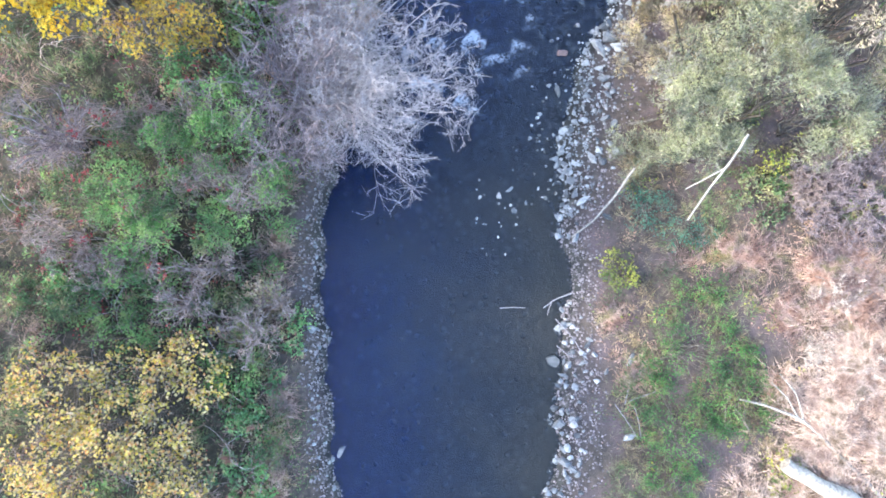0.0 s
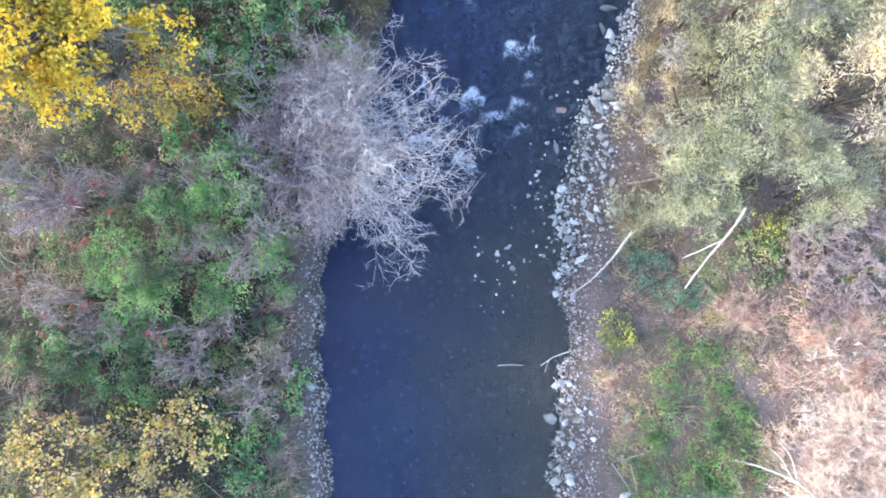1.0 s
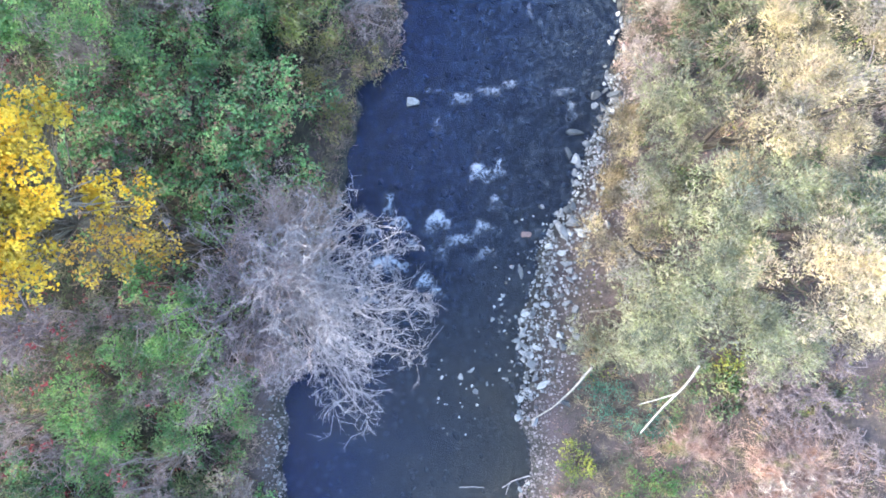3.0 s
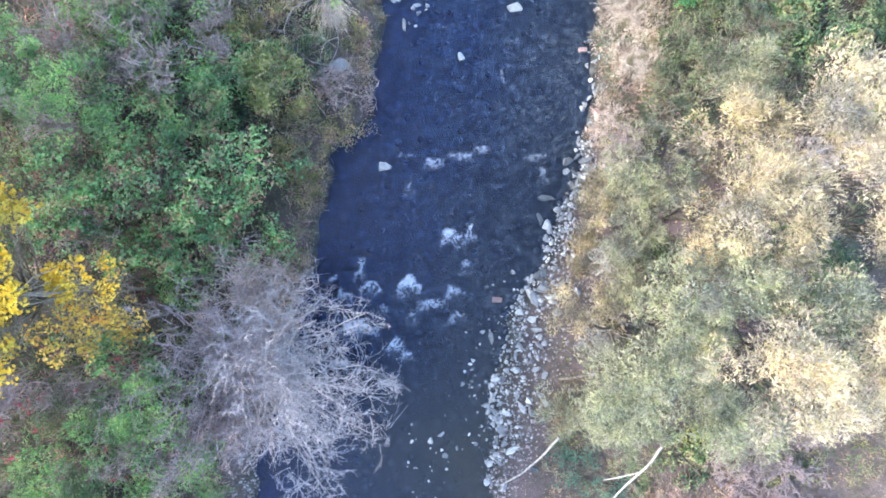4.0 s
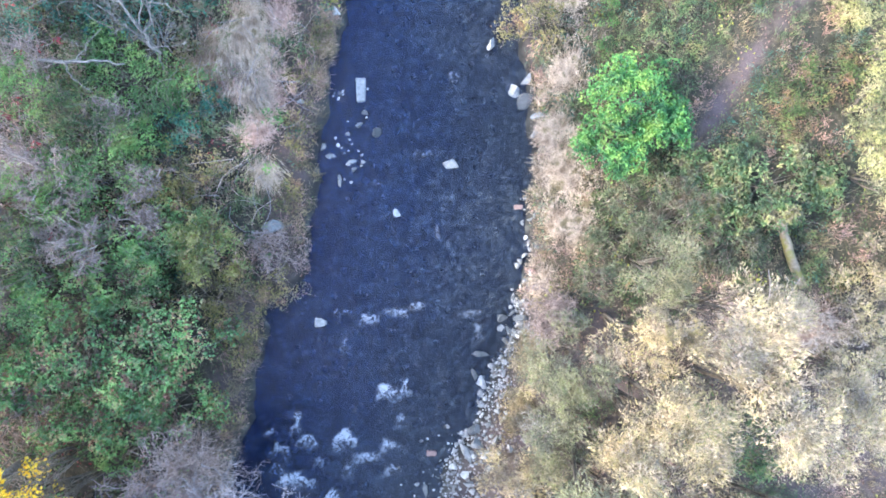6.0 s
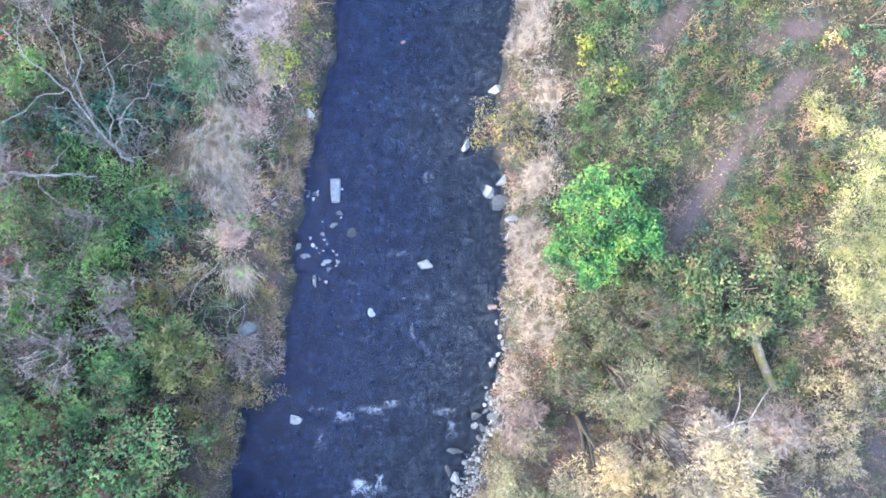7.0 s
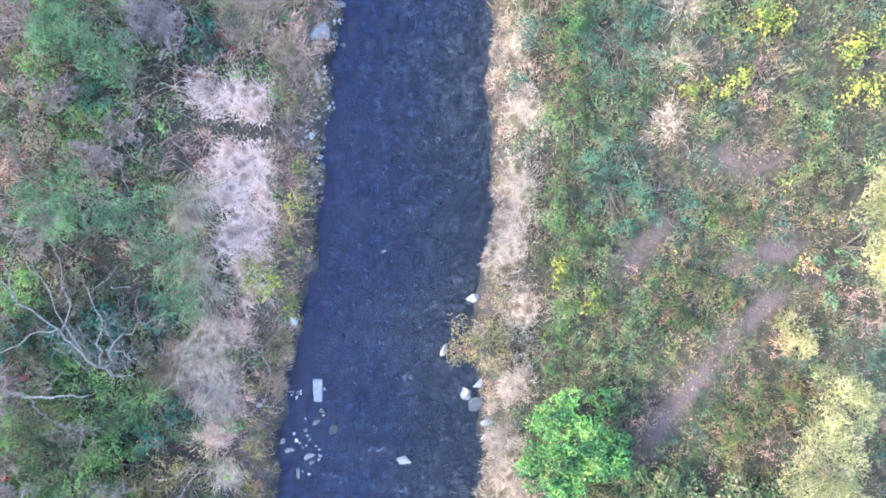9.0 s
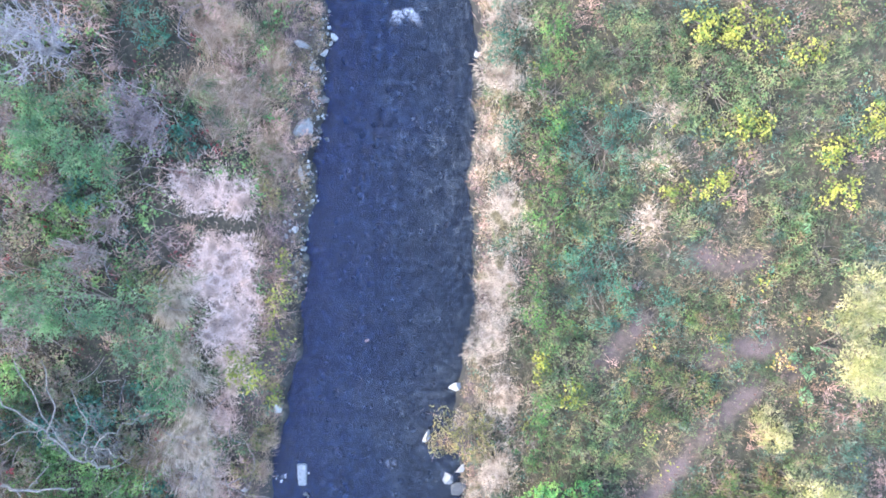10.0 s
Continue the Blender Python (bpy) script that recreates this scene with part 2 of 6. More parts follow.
def ground_material():
    m, nt, bsdf, out = material("earth_and_stream_bed")
    big, mid, fine = noise_tex(nt, 0.6, 4), noise_tex(nt, 4, 5), noise_tex(nt, 35, 4)
    earth = ramp(nt, mid.outputs[0], [(0.034, 0.027, 0.021), (0.072, 0.054, 0.042), (0.135, 0.10, 0.078)], [0.3, 0.5, 0.72])
    dry = ramp(nt, fine.outputs[0], [(0.060, 0.043, 0.044), (0.140, 0.102, 0.100)], [0.35, 0.65])
    earth = mixrgb(nt, ramp(nt, big.outputs[0], [(0, 0, 0), (1, 1, 1)], [0.42, 0.62]), earth, dry)
    # turf of the rough meadows round about, darkened as shadow between the plants
    shaded_turf = ramp(nt, mid.outputs[0], [(0.018, 0.020, 0.011), (0.042, 0.040, 0.024), (0.095, 0.074, 0.050)], [0.3, 0.5, 0.72])
    tufted = ramp(nt, fine.outputs[0], [(0.55, 0.55, 0.55), (1.3, 1.3, 1.25)], [0.35, 0.65])
    shaded_turf = mixrgb(nt, 1.0, shaded_turf, tufted, "MULTIPLY")
    grown = nt.nodes.new("ShaderNodeAttribute")
    grown.attribute_name = "shaded_turf"
    earth = mixrgb(nt, grown.outputs["Fac"], earth, shaded_turf)
    cob = noise_tex(nt, 3.2, kind="ShaderNodeTexVoronoi")
    bed = ramp(nt, cob.outputs["Color"], [(0.012, 0.012, 0.012), (0.035, 0.035, 0.032), (0.12, 0.115, 0.10)], [0.2, 0.6, 0.95])
    edge = ramp(nt, cob.outputs["Distance"], [(1, 1, 1), (0.35, 0.35, 0.35)], [0.2, 0.55])
    bed = mixrgb(nt, 1.0, bed, edge, "MULTIPLY")
    silt = ramp(nt, noise_tex(nt, 0.35, 3).outputs[0], [(0, 0, 0), (1, 1, 1)], [0.45, 0.65])
    bed = mixrgb(nt, silt, bed, (0.04, 0.038, 0.03))
    sep = nt.nodes.new("ShaderNodeSeparateXYZ")
    nt.links.new(nt.nodes.new("ShaderNodeNewGeometry").outputs["Position"], sep.inputs[0])
    c = mixrgb(nt, ramp(nt, sep.outputs[2], [(0, 0, 0), (1, 1, 1)], [0.10, 0.42]), bed, earth)
    nt.links.new(c, bsdf.inputs["Base Color"])
    bsdf.inputs["Roughness"].default_value = 0.9
    bp = node(nt, "ShaderNodeBump", Strength=0.7, Distance=0.05)
    nt.links.new(noise_tex(nt, 14, 5).outputs[0], bp.inputs["Height"])
    nt.links.new(bp.outputs[0], bsdf.inputs["Normal"])
    return m


def water_material():
    m, nt, bsdf, out = material("stream_water")
    pos = nt.nodes.new("ShaderNodeNewGeometry").outputs["Position"]
    st = node(nt, "ShaderNodeVectorMath")
    st.operation = "MULTIPLY"
    st.inputs[1].default_value = (0.8, 1.0, 1.0)
    nt.links.new(pos, st.inputs[0])
    rip = noise_tex(nt, 3.0, 6, 0.7, coord=st.outputs[0])
    at = nt.nodes.new("ShaderNodeAttribute")
    at.attribute_name = "rough_water"
    bp = node(nt, "ShaderNodeBump", Distance=0.12)
    bp.inputs["Strength"].default_value = 0.5
    nt.links.new(rip.outputs[0], bp.inputs["Height"])
    side = nt.nodes.new("ShaderNodeAttribute")
    side.attribute_name = "across"
    across = node(nt, "ShaderNodeMath")
    across.operation = "MULTIPLY_ADD"
    across.inputs[1].default_value = 0.4
    nt.links.new(noise_tex(nt, 0.35, 4).outputs[0], across.inputs[0])
    part_way = node(nt, "ShaderNodeMath")
    part_way.operation = "MULTIPLY"
    part_way.inputs[1].default_value = 0.68
    nt.links.new(side.outputs["Fac"], part_way.inputs[0])
    nt.links.new(part_way.outputs[0], across.inputs[2])
    # still pool: reflected blue painted along the western bank, silt showing through towards gravel
    pool = ramp(nt, across.outputs[0], [(0.004, 0.015, 0.068), (0.007, 0.022, 0.070), (0.018, 0.028, 0.048), (0.029, 0.035, 0.040), (0.054, 0.051, 0.037)], [0.26, 0.37, 0.49, 0.63, 0.80])
    run = ramp(nt, across.outputs[0], [(0.009, 0.023, 0.077), (0.015, 0.031, 0.080), (0.029, 0.041, 0.068), (0.040, 0.049, 0.060)], [0.25, 0.44, 0.64, 0.88])
    # light and dark of ripples reflecting the sky, painted into the body colour
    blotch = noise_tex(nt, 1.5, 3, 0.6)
    ripple_shading = noise_tex(nt, 5.0, 6, 0.72)
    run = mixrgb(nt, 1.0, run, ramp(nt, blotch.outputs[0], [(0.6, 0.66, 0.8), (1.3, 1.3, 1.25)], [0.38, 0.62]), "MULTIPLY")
    run = mixrgb(nt, 1.0, run, ramp(nt, ripple_shading.outputs[0], [(0.10, 0.14, 0.24), (0.85, 0.87, 0.92), (3.0, 2.7, 2.15)], [0.40, 0.51, 0.66]), "MULTIPLY")
    fine_ripple_shading = noise_tex(nt, 13.0, 3, 0.6)
    run = mixrgb(nt, 1.0, run, ramp(nt, fine_ripple_shading.outputs[0], [(0.55, 0.6, 0.7), (1.55, 1.5, 1.4)], [0.36, 0.64]), "MULTIPLY")
    # drowned cobbles, darker and paler
    cob = noise_tex(nt, 3.0, kind="ShaderNodeTexVoronoi")
    stone = ramp(nt, cob.outputs["Color"], [(0.55, 0.58, 0.66), (0.9, 0.92, 0.95), (1.6, 1.5, 1.3)], [0.2, 0.6, 0.95])
    rim = ramp(nt, cob.outputs["Distance"], [(1, 1, 1), (0.6, 0.64, 0.74)], [0.25, 0.6])
    stone = mixrgb(nt, 1.0, stone, rim, "MULTIPLY")
    run = mixrgb(nt, 0.55, run, mixrgb(nt, 1.0, run, stone, "MULTIPLY"))
    # bright glints on wave crests, drawn as thin pale colour
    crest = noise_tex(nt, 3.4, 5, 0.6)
    glint_lines = ramp(nt, crest.outputs[0], [(0, 0, 0), (1, 1, 1), (0, 0, 0)], [0.49, 0.5, 0.51])
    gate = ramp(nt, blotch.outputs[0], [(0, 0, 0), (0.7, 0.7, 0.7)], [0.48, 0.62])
    glint_lines = mixrgb(nt, 1.0, glint_lines, gate, "MULTIPLY")
    run = mixrgb(nt, glint_lines, run, (0.11, 0.13, 0.165))
    # weaker painted ripple reflections on the pool
    pool = mixrgb(nt, 1.0, pool, ramp(nt, ripple_shading.outputs[0], [(0.5, 0.52, 0.6), (1.0, 1.0, 1.0), (1.7, 1.65, 1.5)], [0.38, 0.52, 0.66]), "MULTIPLY")
    murk_and_shine = mixrgb(nt, at.outputs["Fac"], pool, run)
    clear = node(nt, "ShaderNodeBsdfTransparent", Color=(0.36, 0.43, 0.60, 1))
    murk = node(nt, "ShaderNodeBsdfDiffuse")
    nt.links.new(murk_and_shine, murk.inputs[0])
    body = nt.nodes.new("ShaderNodeMixShader")
    body.inputs[0].default_value = 0.5
    nt.links.new(clear.outputs[0], body.inputs[1])
    nt.links.new(murk.outputs[0], body.inputs[2])
    gloss = node(nt, "ShaderNodeBsdfGlossy", Roughness=0.08)
    nt.links.new(bp.outputs[0], gloss.inputs["Normal"])
    fr = node(nt, "ShaderNodeFresnel", IOR=1.36)
    nt.links.new(bp.outputs[0], fr.inputs["Normal"])
    surf = nt.nodes.new("ShaderNodeMixShader")
    nt.links.new(fr.outputs[0], surf.inputs[0])
    nt.links.new(body.outputs[0], surf.inputs[1])
    nt.links.new(gloss.outputs[0], surf.inputs[2])
    # white water where the stream breaks over stones
    fo = nt.nodes.new("ShaderNodeAttribute")
    fo.attribute_name = "foam"
    br = noise_tex(nt, 5.0, 5, 0.6)
    streak = noise_tex(nt, 2.6, 5, 0.65)
    streak.inputs["Distortion"].default_value = 0.8
    ridge = ramp(nt, streak.outputs[0], [(0, 0, 0), (0.8, 0.8, 0.8), (0, 0, 0)], [0.40, 0.5, 0.60])
    lump = mixrgb(nt, 1.0, ridge, ramp(nt, br.outputs[0], [(0.35, 0.35, 0.35), (0.8, 0.8, 0.8)], [0.36, 0.66]), "ADD")
    amount = node(nt, "ShaderNodeMath")
    amount.operation = "MULTIPLY"
    nt.links.new(fo.outputs["Fac"], amount.inputs[0])
    nt.links.new(lump, amount.inputs[1])
    mask = ramp(nt, amount.outputs[0], [(0, 0, 0), (0.22, 0.22, 0.22), (0.9, 0.9, 0.9)], [0.22, 0.55, 1.0])
    foam = node(nt, "ShaderNodeBsdfDiffuse", Color=(0.36, 0.39, 0.44, 1))
    fin = nt.nodes.new("ShaderNodeMixShader")
    nt.links.new(mask, fin.inputs[0])
    nt.links.new(surf.outputs[0], fin.inputs[1])
    nt.links.new(foam.outputs[0], fin.inputs[2])
    nt.links.new(fin.outputs[0], out.inputs[0])
    return m


# ---- mesh helpers ----
def np_mesh(name, verts, faces, mat, smooth=False):
    """A mesh from arrays: verts (n, 3), faces (m, 3 or 4)."""
    me = bpy.data.meshes.new(name)
    n, (m, k) = len(verts), faces.shape
    me.vertices.add(n)
    me.vertices.foreach_set("co", np.ascontiguousarray(verts, dtype=np.float32).ravel())
    me.loops.add(m * k)
    me.loops.foreach_set("vertex_index", np.ascontiguousarray(faces, dtype=np.int32).ravel())
    me.polygons.add(m)
    me.polygons.foreach_set("loop_start", np.arange(0, m * k, k, dtype=np.int32))
    me.polygons.foreach_set("use_smooth", np.full(m, smooth))
    me.update(calc_edges=True)
    me.materials.append(mat)
    return me


def child(name, me, parent, label=""):
    ob = new(name, me)
    ob.parent = parent
    return tagged(ob, label)


def unit(v):
    return v / np.maximum(np.linalg.norm(v, axis=-1, keepdims=True), 1e-9)


def leaves(pos, up, length, width, fold=0.25, way=None, loose=0.6):
    """Folded four-cornered leaves at pos, facing about up, pointing any way or about the way given."""
    n = len(pos)
    nrm = unit(up + rng.normal(0, 0.55, (n, 3)))
    a = unit(np.cross(nrm, rng.normal(0, 1, (n, 3))))
    if way is not None:
        a = unit(way + rng.normal(0, loose, (n, 3)))
        nrm = unit(np.cross(np.cross(a, nrm), a))
    b = np.cross(nrm, a)
    s = length * rng.uniform(0.6, 1.3, (n, 1))
    w = s * width
    tipdrop = nrm * s * fold
    v = np.stack([pos - a * s * 0.5 - tipdrop * 0.5, pos + b * w * 0.5 + a * s * 0.05, pos + a * s * 0.5 - tipdrop, pos - b * w * 0.5 + a * s * 0.05], 1)
    return v.reshape(-1, 3), np.arange(4 * n).reshape(n, 4)


def tubes(pts, rad, sides=3):
    """Tapered tubes along polylines pts (n, k, 3) with radii (n, k)."""
    n, k, _ = pts.shape
    tan = unit(np.gradient(pts, axis=1))
    ref = np.where(np.abs(tan[..., 2:3]) > 0.9, np.array([1.0, 0, 0]), np.array([0, 0, 1.0]))
    u = unit(np.cross(tan, ref))
    w = np.cross(tan, u)
    ang = np.arange(sides) * 2 * np.pi / sides
    ring = pts[:, :, None] + rad[:, :, None, None] * (np.cos(ang)[:, None] * u[:, :, None] + np.sin(ang)[:, None] * w[:, :, None])
    v = ring.reshape(-1, 3)
    base = (np.arange(n)[:, None, None] * k + np.arange(k - 1)[None, :, None]) * sides
    s = np.arange(sides)[None, None]
    s2 = (s + 1) % sides
    f = np.stack([base + s, base + s2, base + sides + s2, base + sides + s], -1).reshape(-1, 4)
    return v, f


def triangles(v, f):
    return v, np.concatenate([f[:, [0, 1, 2]], f[:, [0, 2, 3]]])


def spikes(pts, r):
    """Slim three-sided twigs that run out to a point, along pts (n, 2, 3)."""
    n = len(pts)
    tan = unit(pts[:, 1] - pts[:, 0])
    u = unit(np.cross(tan, np.array([0.3, 0.2, 1.0])))
    w = np.cross(tan, u)
    ang = np.arange(3) * 2 * np.pi / 3
    ring = pts[:, None, 0] + r * (np.cos(ang)[None, :, None] * u[:, None] + np.sin(ang)[None, :, None] * w[:, None])
    v = np.concatenate([ring, pts[:, 1:2]], 1).reshape(-1, 3)
    f = np.array([[0, 1, 3], [1, 2, 3], [2, 0, 3]])
    return v, (np.arange(n)[:, None, None] * 4 + f[None]).reshape(-1, 3)


def joined(parts):
    vs, fs, o = [], [], 0
    for v, f in parts:
        vs.append(v)
        fs.append(f + o)
        o += len(v)
    return np.concatenate(vs), np.concatenate(fs)


def grow(start, way, length, r0, r1, k=5, wobble=0.25, lift=0.0):
    n = len(start)
    pts, d, p = [start], unit(way), start
    for i in range(k - 1):
        d = unit(d + rng.normal(0, wobble, (n, 3)) + np.array([0, 0, lift]))
        p = p + d * (length / (k - 1))[:, None]
        pts.append(p)
    t = np.linspace(0, 1, k)
    return np.stack(pts, 1), r0[:, None] * (1 - t) + r1[:, None] * t


def offshoots(pts, rad, per, share, spread, lo=0.25):
    """Starts, directions, lengths and radii of twigs that leave the given branches."""
    n, k, _ = pts.shape
    i = np.repeat(np.arange(n), per)
    t = rng.uniform(lo, 1, len(i)) * (k - 1.001)
    j = t.astype(int)
    fr = (t - j)[:, None]
    p = pts[i, j] * (1 - fr) + pts[i, j + 1] * fr
    d = unit(pts[i, j + 1] - pts[i, j])
    way = unit(d + rng.normal(0, spread, d.shape))
    total = np.linalg.norm(np.diff(pts, axis=1), axis=2).sum(1)
    ln = total[i] * share * rng.uniform(0.5, 1.3, len(i))
    r = (rad[i, j] * (1 - fr[:, 0]) + rad[i, j + 1] * fr[:, 0]) * 0.6
    return p, way, ln, r


def thing(name, x, y, z, label, category, group="", kind=""):
    e = new(name)
    e.empty_display_size = 0.2
    e.location = (x, y, z)
    return tagged(e, label, category, group, kind)


# ---- lie of the land ----
LEFT_Y = [-60, -8.3, -4.5, -0.7, 1.4, 3.0, 6.0, 9.0, 12.4, 14.0, 15.0, 17.0, 19.8, 22.0, 24.5, 26.5, 28.5, 31, 34, 38, 41, 110]
LEFT_X = [-7.0, -4.3, -4.5, -4.7, -4.7, -4.4, -3.6, -2.6, -1.9, -1.7, -0.4, 0.0, 0.3, 0.6, 1.1, 1.6, 1.95, 2.1, 2.4, 2.9, 2.9, 9.0]
RIGHT_Y = [-60, -8.4, -7.2, -3.5, -0.5, 1.4, 5.0, 7.5, 9.2, 11.3, 13.3, 16, 20, 22.2, 23.6, 26, 28, 31, 33.5, 38.5, 41, 110]
RIGHT_X = [1.0, 3.6, 4.0, 4.2, 4.8, 4.5, 4.5, 5.2, 6.1, 7.1, 7.9, 8.35, 8.5, 8.4, 8.1, 8.0, 8.5, 8.7, 8.4, 8.5, 8.3, 14.0]


def left_bank(y):
    return np.interp(y, LEFT_Y, LEFT_X) + 0.12 * np.sin(y * 2.1) + 0.07 * np.sin(y * 5.3 + 1)


def right_bank(y):
    return np.interp(y, RIGHT_Y, RIGHT_X) + 0.10 * np.sin(y * 1.9 + 2) + 0.06 * np.sin(y * 4.7)


def smooth(t):
    t = np.clip(t, 0, 1)
    return t * t * (3 - 2 * t)


def ripple(x, y, scale, seed):
    """A soft random field, about -1 to 1."""
    r = np.random.default_rng(seed)
    out = np.zeros(np.broadcast(x, y).shape)
    for i in range(9):
        a, p, f = r.uniform(0, 6.283), r.uniform(0, 6.283), r.uniform(0.6, 1.8) / scale
        out += np.sin((x * np.cos(a) + y * np.sin(a)) * f * 2.2 + p)
    return out / 4.0


def bar_width(y):
    """Width of the stony strip on the eastern side."""
    return np.interp(y, [-12, -8, -4, -1, 1, 4, 8, 11, 14, 17, 40], [1.8, 1.9, 1.8, 1.0, 1.2, 2.5, 2.9, 1.1, 0.7, 0.4, 0.3])


def land(x, y):
    """Height of the ground."""
    x, y = np.asarray(x, float), np.asarray(y, float)
    dl, dr = left_bank(y) - x, x - right_bank(y)
    d = np.maximum(dl, dr)
    steep = np.where(dl > dr, 1.1, 0.9 + bar_width(y))
    up = 0.50 * np.where((dr > dl) & (y < 14), smooth(d / steep) * 0.6 + 0.4 * (1 - np.exp(-np.maximum(d, 0) / 0.3)), 1 - np.exp(-np.maximum(d, 0) / 0.45)) + 0.35 * smooth((d - 1.5) / 7) + 0.08 * ripple(x, y, 2.5, 3) * smooth(d / 1.5)
    down = -0.42 * (1 - np.exp(-np.maximum(-d, 0) / 0.7)) + 0.05 * ripple(x, y, 1.2, 5) * smooth(-d / 0.8)
    return np.where(d > 0, up, down) + 0.02


PATH_A = [(14.3, 19.6), (14.6, 20.3), (15.4, 21.8), (16.3, 23.2), (17.3, 24.7), (18.3, 25.9), (19.2, 26.6)]
PATH_B = [(13.4, 27.6), (14.2, 28.4), (14.9, 29.3)]
PATH_C = [(17.5, 27.8), (18.7, 28.4), (19.8, 28.4), (20.6, 27.4)]
PATH_D = [(16.8, 31.8), (18.0, 31.4), (19.0, 31.8)]


def to_line(x, y, line):
    best = np.full(np.shape(x), 1e9)
    for (x0, y0), (x1, y1) in zip(line, line[1:]):
        l2 = (x1 - x0) ** 2 + (y1 - y0) ** 2
        t = np.clip(((x - x0) * (x1 - x0) + (y - y0) * (y1 - y0)) / l2, 0, 1)
        best = np.minimum(best, np.hypot(x - x0 - t * (x1 - x0), y - y0 - t * (y1 - y0)))
    return best


def bare_earth(x, y):
    w = 0.22 * ripple(x, y, 0.5, 11)
    wide = np.interp(y, [22, 25, 26.5], [0.2, 0.26, 0.42])
    return (to_line(x, y, PATH_A) < wide + w) | (to_line(x, y, PATH_B) < 0.25 + w) | (to_line(x, y, PATH_C) < 0.3 + w) | (to_line(x, y, PATH_D) < 0.28 + w)


def axis(lo, hi, step, far):
    mid = np.arange(lo, hi, step)
    out, s = [], step
    a, b = lo, mid[-1]
    left, right = [], []
    while b < far:
        s *= 1.5
        a, b = a - s, b + s
        left.append(a)
        right.append(b)
    return np.array(left[::-1] + list(mid) + right)


def grid_faces(nx, ny):
    i = (np.arange(ny - 1)[:, None] * nx + np.arange(nx - 1)).ravel()
    return np.stack([i, i + 1, i + nx + 1, i + nx], 1)


gx, gy = np.meshgrid(axis(-20, 28, 0.32, 700), axis(-14, 48, 0.32, 700))
gv = np.stack([gx, gy, land(gx, gy)], -1).reshape(-1, 3)
ground = new("ground", np_mesh("ground", gv, grid_faces(gx.shape[1], gx.shape[0]), ground_material(), True))
core = smooth((np.maximum(np.abs(gx - 4.0) / 21.5, np.abs(gy - 17.0) / 27.5) + 0.03 * ripple(gx, gy, 3.0, 61) - 0.92) / 0.12)
trodden = np.minimum.reduce([to_line(gx, gy, line) for line in (PATH_A, PATH_B, PATH_C, PATH_D)])
# carries the shadow-dark turf in under the plants near the stream
grassy = np.where(gx > right_bank(gy), smooth((gy - 13) / 3) * smooth((gx - right_bank(gy) - 0.2) / 0.8) * smooth((trodden - 0.15) / 0.5), 0.85 * smooth((left_bank(gy) - gx - 1.0) / 1.0))
core = np.maximum(core, grassy)
ground.data.attributes.new("shaded_turf", "FLOAT", "POINT").data.foreach_set("value", core.astype(np.float32).ravel())
tagged(ground, "brown earth banks falling to a stony stream bed", "ground", kind="structure")

# ---- stream ----
# white water: x, y, half widths
FOAM = [(1.26, 8.85, 0.42, 0.42, 1.0), (-0.14, 8.74, 0.36, 0.3, 0.8), (-0.62, 9.4, 0.16, 0.55, 0.7), (3.02, 8.56, 0.36, 0.36, 0.75), (2.15, 8.12, 0.5, 0.2, 0.75),
        (1.4, 7.62, 0.16, 0.35, 0.6), (-0.7, 7.2, 0.72, 0.42, 0.95), (0.78, 6.56, 0.32, 0.48, 0.85), (1.2, 6.14, 0.26, 0.16, 0.8), (3.16, 7.64, 0.3, 0.24, 0.65),
        (3.47, 9.55, 0.16, 0.3, 0.6), (2.95, 10.74, 0.34, 0.42, 1.0), (3.62, 10.88, 0.15, 0.36, 0.8), (2.2, 13.6, 0.32, 0.3, 0.72), (3.3, 13.86, 0.5, 0.12, 0.6),
        (4.06, 14.08, 0.36, 0.22, 0.62), (1.22, 13.9, 0.3, 0.14, 0.5), (1.3, 12.6, 0.1, 0.34, 0.55), (6.2, 13.8, 0.42, 0.14, 0.5), (6.44, 13.05, 0.1, 0.4, 0.5),
        (-1.25, 8.4, 0.3, 0.4, 0.6), (-1.4, 7.6, 0.3, 0.3, 0.6), (-1.3, 5.8, 0.5, 0.3, 0.7), (-1.6, 9.1, 0.2, 0.22, 0.6), (0.3, 7.9, 0.25, 0.2, 0.5), (5.88, 40.25, 0.5, 0.32, 0.72),
        (2.6, 18.9, 0.3, 0.1, 0.45), (4.4, 20.0, 0.5, 0.1, 0.45), (4.9, 16.9, 0.1, 0.4, 0.42), (5.5, 22.9, 0.14, 0.35, 0.4)]
us = np.linspace(0, 1, 125)
vs = np.concatenate([np.linspace(-60, -11, 40), np.arange(-10.9, 44, 0.095), np.linspace(44.5, 110, 50)])
wl, wr = left_bank(vs) - 0.7, right_bank(vs) + 0.7
wx = wl[:, None] + (wr - wl)[:, None] * us[None]
wy = np.repeat(vs[:, None], len(us), 1)
lively = np.interp(vs, [-60, 3, 6, 10, 14, 20, 30, 44, 110], [0.10, 0.16, 0.65, 1.0, 0.85, 0.75, 0.7, 0.75, 0.6])[:, None] * np.ones_like(wx)
foam = np.zeros_like(wx)
